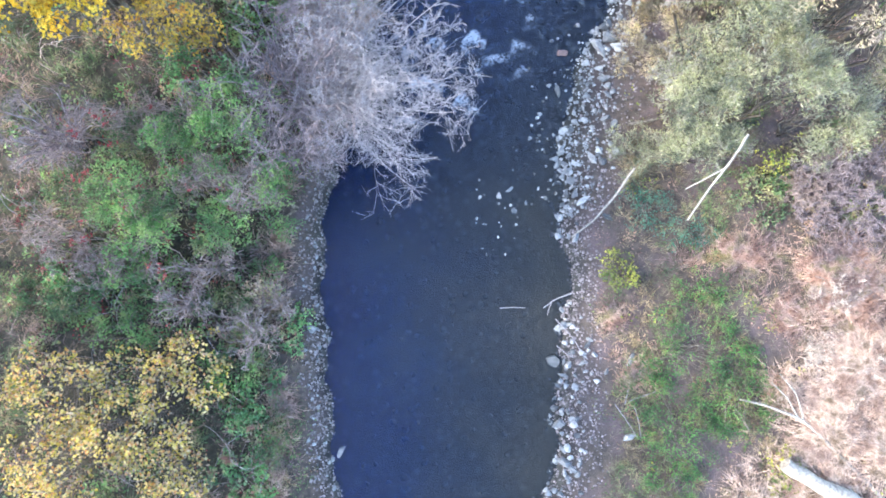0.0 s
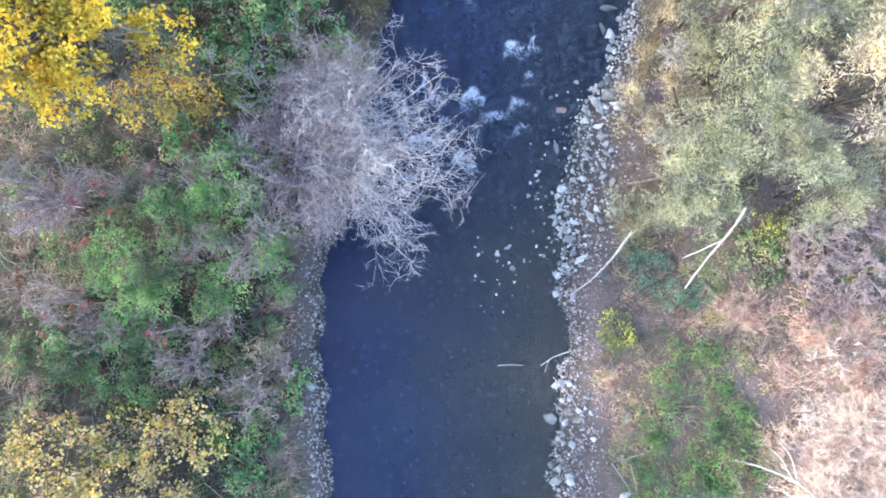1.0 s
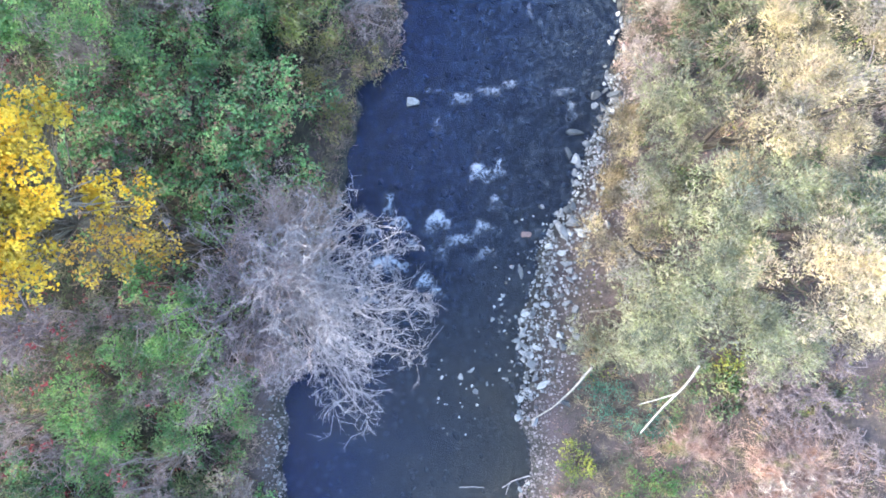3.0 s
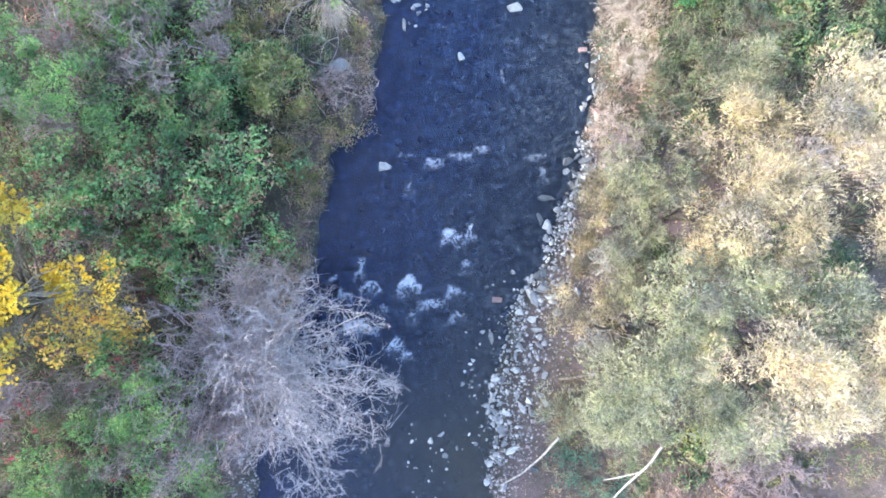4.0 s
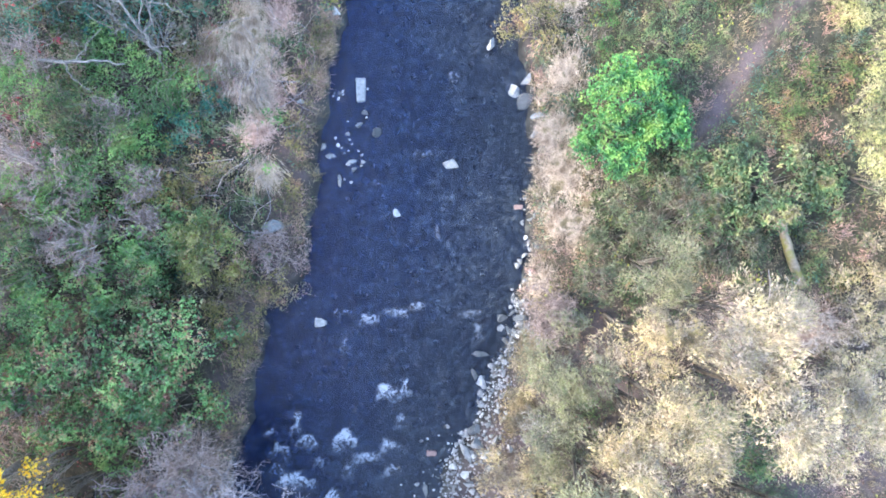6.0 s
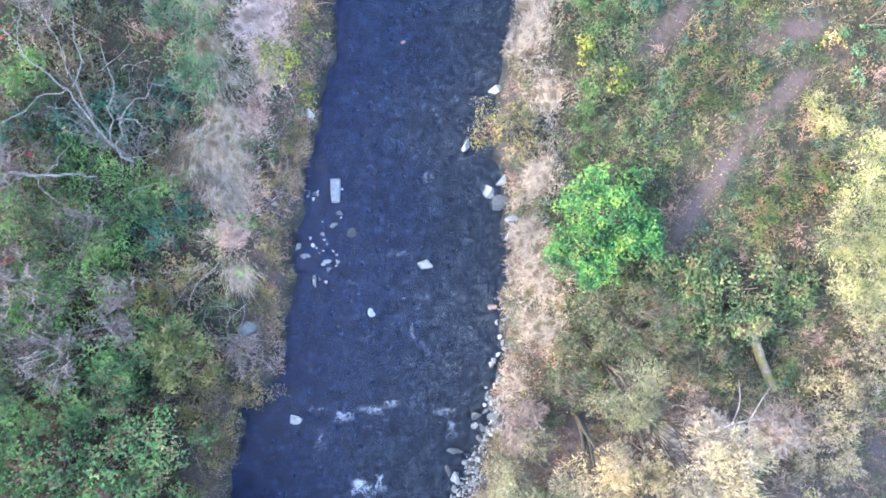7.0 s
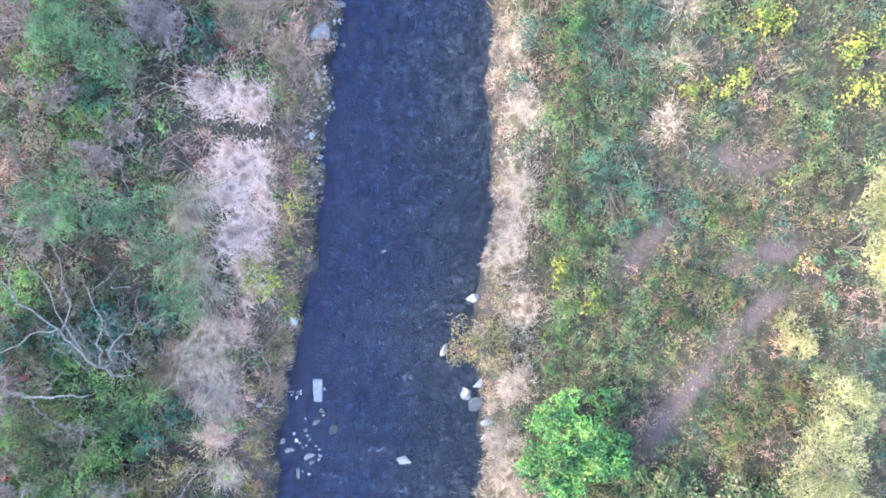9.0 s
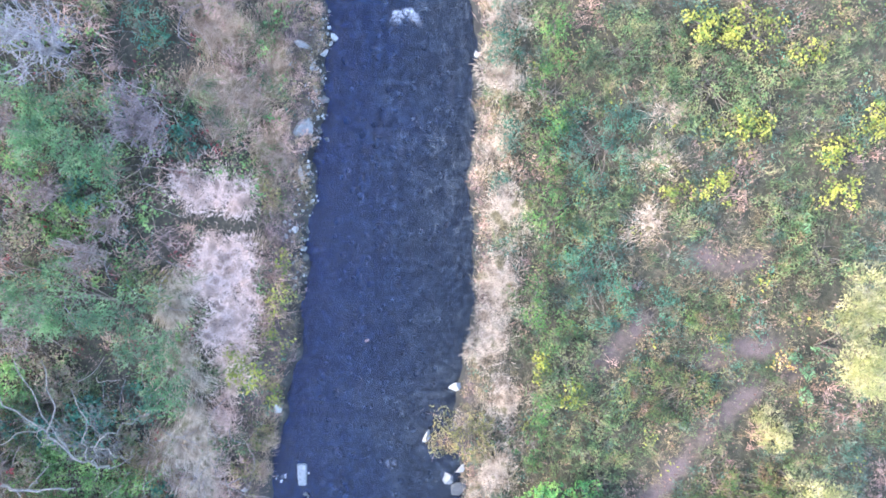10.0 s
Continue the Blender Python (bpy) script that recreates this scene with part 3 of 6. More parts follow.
for fx, fy, fa, fb, force in FOAM:
    u = (wx - fx + 0.10 * ripple(wx, wy, 0.25, 24)) / (fa + 0.05)
    v = (wy - fy + 0.10 * ripple(wx, wy, 0.25, 25)) / (fb + 0.05) + 0.7 * u ** 2 - 0.5
    crest = np.exp(-(v / np.where(v > 0, 0.32, 1.0)) ** 2) * np.exp(-np.abs(u) ** 3 * 0.9)
    foam = np.maximum(foam, crest * force)
wz = lively * 0.012 * ripple(wx + 0.3 * ripple(wx, wy, 1.1, 22), wy * 0.7 + 0.3 * ripple(wx, wy, 0.9, 26), 0.4, 21) + foam * (0.04 + 0.03 * ripple(wx, wy, 0.12, 23))
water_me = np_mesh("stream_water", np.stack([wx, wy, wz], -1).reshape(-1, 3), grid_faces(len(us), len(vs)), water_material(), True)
for key, val in (("rough_water", np.clip(0.1 + 1.1 * lively, 0, 1)), ("foam", foam * 0.86 + 0.13 * lively), ("across", us[None] + 0 * wx)):
    water_me.attributes.new(key, "FLOAT", "POINT").data.foreach_set("value", val.astype(np.float32).ravel())
water = tagged(new("water", water_me), "dark blue rippled stream with white riffles", "water", kind="structure")


# ---- plants ----
FOOT = []          # x, y and half widths of dense crowns, under which nothing low need grow


def crown_points(x, y, zc, rx, ry, rz, clumps, n, spread=1.0):
    """Leaf places over the rounded tops of the clumps that make up a crown: places, facings, clumps' middles, ways out of the clumps."""
    th = rng.uniform(0, 6.283, clumps)
    far = np.sqrt(rng.uniform(0, 1, clumps)) * (1 + 0.14 * np.sin(3 * th + x) + 0.10 * np.sin(5 * th + y))
    size = spread * 1.22 * math.sqrt(rx * ry / clumps) * rng.uniform(0.6, 1.45, clumps)
    drop = rng.uniform(0, 0.5, clumps) ** 1.5
    top = np.sqrt(np.clip(1 - (far * 0.92) ** 2, 0.02, 1)) - drop
    c = np.stack([x + rx * far * np.cos(th), y + ry * far * np.sin(th), zc + rz * top - size * 0.6], 1)
    i = rng.choice(clumps, n, p=size ** 2 / np.sum(size ** 2))
    a, z = rng.uniform(0, 6.283, n), rng.uniform(-0.35, 1, n)
    flat = np.sqrt(1 - z ** 2)
    d = np.stack([flat * np.cos(a), flat * np.sin(a), z], 1)
    phase = rng.uniform(0, 6.283, clumps)[i]
    lump = 1 + 0.22 * np.sin(3 * a + phase) + 0.16 * np.sin(5 * a + 2 * phase) * flat
    deep = np.where(rng.uniform(0, 1, n) < 0.18, rng.uniform(0.3, 0.8, n), rng.normal(1.0, 0.11, n))
    p = c[i] + d * np.array([1, 1, 0.85]) * (size[i] * lump * deep)[:, None]
    return p, d * 0.75 + np.array([0, 0, 0.5]), c, d


def bush(name, label, category, group, leaf, x, y, rx, ry, top, size=0.15, width=0.62, per_m2=210, bark=None, clumps=None, twigs=True, spray=False, loose=0.6, spread=1.0):
    """A leafy shrub or small tree: stems from the ground to the clumps of its crown."""
    g = float(land(x, y))
    top = max(top, g + 0.5)
    rz = min(max(rx, ry) * 0.9, (top - g) * 0.55)
    zc = top - rz * 0.95
    area = math.pi * rx * ry
    if top > g + 0.55:
        FOOT.append((x, y, rx * (0.45 if spray else 0.6), ry * (0.45 if spray else 0.6)))
    n = int(area * per_m2)
    clumps = clumps or int(8 + area * 4.5)
    p, up, c, d = crown_points(x, y, zc, rx, ry, rz, clumps, n, spread)
    p[:, 2] = np.maximum(p[:, 2], land(p[:, 0], p[:, 1]) + 0.05)
    e = thing(name, x, y, g - 0.03, label, category, group)
    off = np.array([x, y, g - 0.03])
    away = d * np.array([1, 1, 0.5]) + unit(p - np.array([x, y, zc - rz])) * 0.5 + np.array([0.05, 0.25, 0])
    lv, lf = leaves(p - off, up, size, width, 0.25, unit(away) if spray else None, loose)
    crown = child("crown", np_mesh("crown", lv, lf, leaf), e)
    # stems: a few main ones, forking to the clumps
    tall = top - g
    m = 3 + int(tall > 3)
    base = np.zeros((m, 3)) + rng.normal(0, 0.10, (m, 3)) * np.array([1, 1, 0])
    aim = np.stack([rng.normal(0, rx * 0.35, m), rng.normal(0, ry * 0.35, m), np.full(m, max(0.3, (zc - g) * 0.72))], 1)
    r0 = np.full(m, 0.022 + 0.010 * tall)
    pts, rad = grow(base, aim, np.linalg.norm(aim, axis=1), r0, r0 * 0.45, 6, 0.10, 0.05)
    for i in range(m):
        stem = child("stem", np_mesh("stem", *tubes(pts[i:i + 1], rad[i:i + 1], 5), bark or BARK, True), e)
    j = rng.integers(0, m, len(c))
    st = pts[j, rng.integers(2, 6, len(c))]
    t = np.linspace(0, 1, 3)[None, :, None]
    way = c - off - st
    limb = st[:, None] + way[:, None] * t + rng.normal(0, 0.06, (len(c), 3, 3)) * np.sin(np.pi * t) * 2
    lr = np.repeat(np.linspace(0.012 + 0.0015 * tall, 0.006, 3)[None], len(c), 0)
    tagged(child("limb_work", np_mesh("limb_work", *tubes(limb, lr, 3), bark or BARK, True), stem), kind="stuff")
    if twigs:
        q, way, ln, r = offshoots(limb, lr, 2, 0.5, 0.6, 0.5)
        tp, tr = grow(q, way, np.clip(ln, 0.25, 0.9), np.full(len(q), 0.008), np.full(len(q), 0.004), 2, 0.25)
        tagged(child("twig_mass", np_mesh("twig_mass", *tubes(tp, tr, 3), bark or TWIG_BROWN), crown), kind="stuff")
    return e


def bare_shrub(name, label, group, mat, x, y, rx, ry, top, stems=9, per=(5, 6, 4), radius=0.022, fine=0.006, base=None, category="shrub", main=None, reach=(0.25, 0.8), share=0.42):
    """A leafless shrub or tree: arching stems that branch three times into fine twigs."""
    bx, by = base or (x, y)
    g = float(land(bx, by))
    e = thing(name, bx, by, g - 0.05, label, category, group)
    th = np.linspace(0, 6.283, stems, endpoint=False) + rng.normal(0, 0.3, stems)
    k = rng.uniform(*reach, stems)
    aim = np.stack([x - bx + rx * k * np.cos(th), y - by + ry * k * np.sin(th), (top - g) * rng.uniform(0.7, 0.95, stems)], 1)
    t = np.linspace(0, 1, 8)[None, :, None]
    start = rng.normal(0, 0.12, (stems, 1, 3)) * np.array([1, 1, 0])
    bend = np.concatenate([aim[:, None, :2] * t ** 1.35, aim[:, None, 2:] * t ** 0.8], 2)
    pts = start + bend + rng.normal(0, 0.07, (stems, 8, 3)) * t

    def rein(p):
        """Draws in what strays past the crown's outline."""
        q = p[..., :2] - np.array([x - bx, y - by])
        far = np.sqrt((q[..., 0] / rx) ** 2 + (q[..., 1] / ry) ** 2)
        new_far = np.where(far > 0.95, 0.95 + 0.45 * (far - 0.95), far)
        p[..., :2] = np.array([x - bx, y - by]) + q * (new_far / np.maximum(far, 1e-6))[..., None]
        return p

    pts = rein(pts)
    rad = np.repeat(np.linspace(radius * 2, radius * 0.7, 8)[None], stems, 0) * rng.uniform(0.7, 1.3, (stems, 1))
    for i in range(stems):
        stem = child("stem", np_mesh("stem", *tubes(pts[i:i + 1], rad[i:i + 1], 5), main or mat, True), e)
    q, way, ln, r = offshoots(pts, rad, per[0], share, 0.55, 0.35)
    p1, r1 = grow(q, way + np.array([0, 0, -0.1]), ln * 0.85, r, r * 0.4, 6, 0.42)
    p1 = rein(p1)
    tagged(child("branch_work", np_mesh("branch_work", *tubes(p1, r1, 3), mat, True), stem), kind="stuff")
    q, way, ln, r = offshoots(p1, r1, per[1], 0.45, 0.6, 0.25)
    p2, r2 = grow(q, way, ln, np.maximum(r, fine * 1.5), np.full(len(q), fine), 3, 0.5)
    p2 = rein(p2)
    q, way, ln, r = offshoots(p2, r2, per[2], 0.42, 0.75, 0.25)
    p3, r3 = grow(q, way, np.maximum(ln, 0.15), np.full(len(q), fine), np.full(len(q), fine * 0.6), 2, 0.3)
    p3 = rein(p3)
    tw = joined([triangles(*tubes(p2, r2, 3)), spikes(p3, fine * 1.1)])
    gz = land(tw[0][:, 0] + bx, tw[0][:, 1] + by) - g + 0.05
    tw[0][:, 2] = np.maximum(tw[0][:, 2], np.minimum(gz, tw[0][:, 2] + 0.4))
    tagged(child("twig_mass", np_mesh("twig_mass", *tw, mat), e), kind="stuff")
    return e


def grass_blades(px, py, length, lean, along, width=0.022, stray=1.0):
    """Arching dry blades rooted at the places given; along: the direction in which they lie."""
    n = len(px)
    root = np.stack([px, py, land(px, py) - 0.02], 1)
    a = along + rng.normal(0, stray, n)
    out = np.stack([np.cos(a), np.sin(a), np.zeros(n)], 1)
    ln = (length * rng.uniform(0.5, 1.25, n))[:, None]
    k = lean * rng.uniform(0.5, 1.3, n)[:, None]
    mid = root + out * ln * 0.35 * k + np.array([0, 0, 1.0]) * ln * 0.45
    tip = root + out * ln * 0.85 * k + np.array([0, 0, 1.0]) * ln * np.clip(0.75 - 0.55 * k, 0.12, 1)
    sd = np.stack([-out[:, 1], out[:, 0], rng.normal(0, 0.4, n)], 1) * width * rng.uniform(0.6, 1.4, n)[:, None]
    v = np.stack([root, mid + sd * 0.6, tip, mid - sd * 0.6], 1).reshape(-1, 3)
    f = np.arange(4 * n).reshape(n, 4)
    return v, f


def grass_patch(name, label, mat, x, y, rx, ry, height, per_m2=850, along=1.2, lean=0.9, width=0.018, even=False, stray=1.0, block=False, comb=0.34):
    area = math.pi * rx * ry
    tufts = max(6, int(area * 9))
    r, th = np.sqrt(rng.uniform(0, 1, tufts)) if even else np.abs(rng.normal(0, 0.62, tufts)), rng.uniform(0, 6.283, tufts)
    r = r * (1 + 0.35 * np.sin(th * 3 + x) + 0.2 * np.sin(th * 5 + y))
    cx, cy = x + rx * r * np.cos(th), y + ry * r * np.sin(th)
    if block:
        cx, cy = x + rx * rng.uniform(-1, 1, tufts), y + ry * rng.uniform(-1, 1, tufts)
    n = int(area * per_m2)
    i = rng.integers(0, tufts, n)
    ox, oy = rng.normal(0, 0.2, n), rng.normal(0, 0.2, n)
    px, py = cx[i] + ox, cy[i] + oy
    head = (along + rng.normal(0, 0.6 * stray, tufts))[i]
    ang = np.arctan2(oy + comb * np.sin(head), ox + comb * np.cos(head))
    g = float(land(x, y))
    ok = (px > right_bank(py) + 0.02) | (px < left_bank(py) - 0.02)
    v, f = grass_blades(px[ok], py[ok], height * rng.uniform(0.7, 1.25, tufts)[i][ok], lean, ang[ok], width, 0.6 * stray)
    ob = new(name, np_mesh(name, v - np.array([x, y, g]), f, mat))
    ob.location = (x, y, g)
    return tagged(ob, label, "grass", kind="stuff")


def open_path(px, py):
    return bare_earth(px, py) & (rng.uniform(0, 1, np.shape(px)) < 0.96)


def scatter(n, keep):
    px, py = rng.uniform(-19, 27, n), rng.uniform(-12, 46, n)
    dl, dr = left_bank(py) - px, px - right_bank(py)
    d = np.maximum(dl, dr)
    ok = (d > 0.1) & keep(px, py, dl, dr)
    for fx, fy, fa, fb in FOOT:
        ok &= ((px - fx) / fa) ** 2 + ((py - fy) / fb) ** 2 > 1
    return px[ok], py[ok]


def cover(name, label, leaf, n, keep, size, low, high, width=0.6, per=34, spread=0.22):
    """Low leafy growth over a wide stretch of the bank."""
    cx, cy = scatter(n // per, keep)
    i = np.repeat(np.arange(len(cx)), per)
    sp = spread * rng.uniform(0.6, 1.4, len(cx))[i]
    px, py = cx[i] + rng.normal(0, 1, len(i)) * sp, cy[i] + rng.normal(0, 1, len(i)) * sp
    ok = np.maximum(left_bank(py) - px, px - right_bank(py)) > 0.02
    i, px, py, sp = i[ok], px[ok], py[ok], sp[ok]
    dome = np.exp(-((px - cx[i]) ** 2 + (py - cy[i]) ** 2) / (2 * sp ** 2))
    z = land(px, py) + 0.02 + (low + (high - low) * rng.uniform(0.2, 1, len(cx))[i]) * dome * rng.uniform(0.55, 1.0, len(px))
    p = np.stack([px, py, z], 1)
    v, f = leaves(p, np.tile([0, 0, 1.0], (len(p), 1)), size, width)
    return tagged(new(name, np_mesh(name, v, f, leaf)), label, "undergrowth", kind="stuff")


def tussocks(name, label, mat, n, keep, length, per=24, width=0.014, lean=0.85, seed=60):
    """Stalks in many small tufts that lean together by patches."""
    cx, cy = scatter(n, keep)
    i = np.repeat(np.arange(len(cx)), per)
    px, py = cx[i] + rng.normal(0, 0.10, len(i)), cy[i] + rng.normal(0, 0.10, len(i))
    ok = np.maximum(left_bank(py) - px, px - right_bank(py)) > 0.03
    i, px, py = i[ok], px[ok], py[ok]
    ang = (1.2 + 1.6 * ripple(cx, cy, 1.6, seed) + rng.normal(0, 0.5, len(cx)))[i]
    tall = (length * rng.uniform(0.45, 1.35, len(cx)))[i]
    v, f = grass_blades(px, py, tall, lean, ang, width)
    return tagged(new(name, np_mesh(name, v, f, mat)), label, "undergrowth", kind="stuff")


def off_bar(px, py, dl, dr):
    return (dl > np.where(py < 3.5, 0.8, np.where(py > 30, 0.75, 0.12))) | (dr > bar_width(py) * 0.85)


def west(px, py, dl, dr):
    return (dl > 0.6)


# rough meadow round about
n = 34000
px, py = rng.uniform(-60, 70, n), rng.uniform(-55, 95, n)
far = ((px < -18) | (px > 26) | (py < -11) | (py > 45)) & ((left_bank(py) - px > 0.3) | (px - right_bank(py) > 0.5))
px, py = px[far], py[far]
p = np.stack([px, py, land(px, py) + rng.uniform(0.02, 0.5, len(px))], 1)
tagged(new("rough_meadow", np_mesh("rough_meadow", *leaves(p, np.tile([0, 0, 1.0], (len(p), 1)), 0.42, 0.5), LEAF["herb"])), "rough green meadow growth beyond the banks", "undergrowth", kind="stuff")


# ---- trees and shrubs ----  rows: x, y, half width, half depth, top
GREEN_WEST = [(-6.7, 5.3, 1.2, 1.3, 5.0), (-7.1, 4.3, 0.9, 0.8, 5.0), (-9.1, 4.1, 1.3, 1.0, 4.5), (-10.4, 2.8, 1.3, 1.1, 4.4), (-9.9, 1.5, 1.3, 0.9, 4.0), (-8.9, 2.6, 1.1, 0.8, 3.9),
              (-7.3, 2.1, 0.95, 1.0, 3.5), (-6.1, 3.2, 0.9, 0.8, 4.0), (-5.5, 2.5, 0.75, 0.9, 3.0), (-6.3, 0.1, 0.6, 0.6, 1.3), (-8.0, 1.2, 0.8, 0.6, 3.0), (-13.2, -0.7, 1.2, 0.9, 2.2), (-8.2, -1.5, 1.2, 0.8, 2.0),
              (-15.0, -0.4, 1.2, 0.8, 1.9), (-6.9, -3.0, 0.8, 0.7, 1.4), (-6.6, -5.9, 0.8, 0.9, 1.3)]
GREEN_NORTH = [(-9.4, 15.1, 1.6, 1.4, 5.0), (-7.0, 18.9, 1.5, 1.2, 3.0), (-5.5, 29.6, 2.4, 1.2, 3.5), (-3.4, 28.3, 1.0, 1.0, 3.0), (-2.9, 26.5, 0.9, 1.2, 2.5),
               (-8.1, 21.4, 1.2, 1.2, 2.5), (-4.9, 17.0, 1.2, 1.2, 1.9), (-6.5, 15.9, 2.1, 1.5, 3.0), (-8.3, 18.2, 1.2, 1.2, 2.5), (-5.0, 35.9, 1.1, 1.4, 3.5), (-3.6, 16.9, 0.9, 0.9, 2.0), (-5.9, 35.5, 1.3, 1.1, 3.4), (-4.1, 34.5, 0.7, 0.6, 2.6), (-6.9, 37.0, 1.0, 0.8, 3.0)]
DARK_GREEN = [(-8.6, 9.8, 1.2, 1.0, 2.8), (-10.9, 11.4, 1.3, 1.2, 3.4), (-8.0, 12.4, 2.1, 1.7, 3.5), (-5.6, 11.7, 1.7, 1.5, 3.4), (-4.4, 13.3, 1.5, 1.3, 3.0), (-6.7, 10.3, 1.6, 1.1, 3.1), (-9.8, 12.9, 1.5, 1.2, 4.0),
              (-8.3, 14.8, 1.7, 1.1, 3.2), (-5.7, 16.3, 1.6, 1.2, 2.5), (-4.5, 10.6, 1.2, 1.2, 2.2), (-13.6, -0.1, 2.0, 1.0, 2.0), (-7.1, -4.7, 1.0, 1.2, 1.4),
              (-7.8, -7.4, 1.2, 1.0, 1.4), (-5.7, -2.1, 0.6, 0.8, 1.0), (-8.3, 6.9, 1.1, 0.9, 4.0), (-14.5, 12.0, 2.0, 2.0, 4.0), (-12.5, 16.5, 2.0, 2.0, 4.0)]
OLIVE = [(-3.8, 17.1, 1.2, 1.2, 1.7), (-2.7, 14.2, 1.0, 1.4, 1.6), (-0.9, 14.9, 0.8, 0.7, 1.0), (-4.7, 19.4, 1.8, 1.0, 1.6), (-5.3, 17.8, 1.2, 1.0, 1.8),
         (-4.1, 22.6, 1.3, 1.3, 1.2), (-3.4, 14.9, 1.6, 1.0, 1.7), (8.2, 24.6, 1.15, 1.2, 1.6), (-3.0, 29.9, 0.6, 1.2, 1.1), (-2.6, 12.6, 0.7, 0.9, 1.0), (-3.2, 10.2, 0.7, 0.9, 1.1), (-0.7, 18.4, 0.6, 0.8, 0.8), (-0.4, 20.6, 0.5, 0.8, 0.7), (-0.1, 22.6, 0.5, 0.8, 0.7), (0.4, 24.5, 0.4, 0.7, 0.6)]
FADED = [(-8.9, 18.3, 2.1, 1.3, 3.0), (-7.6, 20.1, 2.1, 1.5, 2.8), (-9.2, 16.5, 1.1, 1.5, 3.5), (-9.3, 21.8, 1.2, 1.2, 3.0), (-7.8, 25.0, 2.0, 1.8, 1.6),
         (-6.1, 22.2, 2.4, 1.6, 1.8), (-6.0, 19.4, 1.6, 1.2, 1.6), (-7.5, 27.3, 1.6, 1.4, 1.6), (-6.5, 33.0, 1.8, 1.3, 1.5), (-10.4, 4.8, 1.3, 1.0, 3.6), (-8.3, 5.1, 1.0, 0.9, 3.8), (-12.4, 3.0, 1.3, 1.1, 3.2), (-10.9, 0.2, 1.4, 1.0, 2.4), (-6.8, -1.0, 1.0, 0.9, 2.0), (-11.5, -1.6, 1.6, 1.0, 1.8), (-7.9, -3.4, 1.2, 1.0, 1.5)]
WILLOW_HIGH = [(11.1, 11.5, 1.6, 1.5, 8.9), (13.3, 14.4, 1.5, 1.4, 8.3), (9.9, 9.2, 1.6, 1.3, 8.3), (11.9, 6.9, 1.7, 1.4, 9.4), (8.9, 7.5, 1.4, 1.3, 7.6),
               (11.3, 13.8, 1.4, 1.1, 7.0), (14.4, 12.2, 1.2, 1.3, 8.8), (9.9, 5.2, 1.4, 1.2, 7.0), (12.6, 8.6, 1.3, 1.2, 8.6), (14.6, 8.0, 1.7, 1.5, 9.0)]
WILLOW_LOW = [(9.2, 12.7, 1.3, 1.2, 5.3), (8.9, 11.1, 1.0, 1.2, 5.0), (9.0, 9.0, 0.8, 1.1, 4.0), (8.3, 5.1, 1.2, 1.1, 4.4), (8.5, 6.0, 1.2, 1.2, 5.6),
              (8.9, 4.0, 1.2, 0.9, 3.8), (12.2, 15.9, 1.2, 1.0, 5.0), (12.3, 4.8, 1.4, 1.1, 5.0), (20.0, 21.4, 1.2, 1.3, 4.3), (20.2, 19.2, 1.3, 1.3, 4.3), (20.5, 23.4, 1.0, 1.0, 3.9), (20.2, 25.3, 0.8, 0.7, 1.4),
              (21.4, 28.5, 1.1, 1.2, 3.9), (21.8, 30.2, 1.2, 1.2, 4.0), (16.4, 11.4, 1.7, 1.5, 7.6), (13.4, 10.6, 1.2, 1.1, 5.6), (11.3, 9.7, 1.0, 1.0, 5.2), (10.4, 7.6, 1.0, 0.9, 5.4), (15.4, 5.6, 1.5, 1.3, 5.0)]
for row in [r for r in GREEN_NORTH if r[1] > 24]:
    bush("bush", "soft feathery green bush beside dry reeds", "bush", "feathery green bushes", LEAF["emerald"], *row, size=0.10, width=0.4, per_m2=560, clumps=int(6 + row[2] * row[3] * 6), spray=True)
for row in GREEN_WEST + [r for r in GREEN_NORTH if r[1] < 24]:
    bush("bush", "bright green leafy bush in undergrowth", "bush", "green bushes on the western bank", LEAF["deep" if row[1] < 0 or -9.0 < row[0] < -7.6 else "feather" if row[1] < 8 or row[0] < -6.9 else "green"], *row, size=0.11, width=0.45, per_m2=420, clumps=int(6 + row[2] * row[3] * 7), spray=row[1] < 8 or row[0] < -6.9)
for row in DARK_GREEN:
    bush("bush", "dense dark green bush with some reddish leaves", "bush", "dark bushes on the western bank", LEAF["dark" if row[1] < 14 else "feather"], *row, size=0.13, width=0.7, per_m2=320, clumps=int(6 + row[2] * row[3] * 6))
for row in OLIVE:
    bush("shrub", "low olive-brown shrub beside the water", "shrub", "olive shrubs", LEAF["olive"], *row, size=0.10, per_m2=300, width=0.5)
bush("bush", "yellowish olive leafy bush above the bank", "bush", "", LEAF["moss"], -3.4, 16.4, 1.1, 1.25, 2.7, size=0.12, per_m2=380)
for row in FADED:
    if int(row[0] * 10 + row[1] * 10) % 3 == 0:
        bush("shrub", "half-bare shrub with faded brown and green leaves", "shrub", "faded shrubs", LEAF["mixed"], *row, size=0.11, width=0.5, per_m2=230)
    else:
        bush("shrub", "soft green leafy shrub among dead canes", "shrub", "soft green shrubs", LEAF["feather" if int(row[0] * 10) % 2 else "deep"], *row, size=0.11, width=0.45, per_m2=330, spray=True)
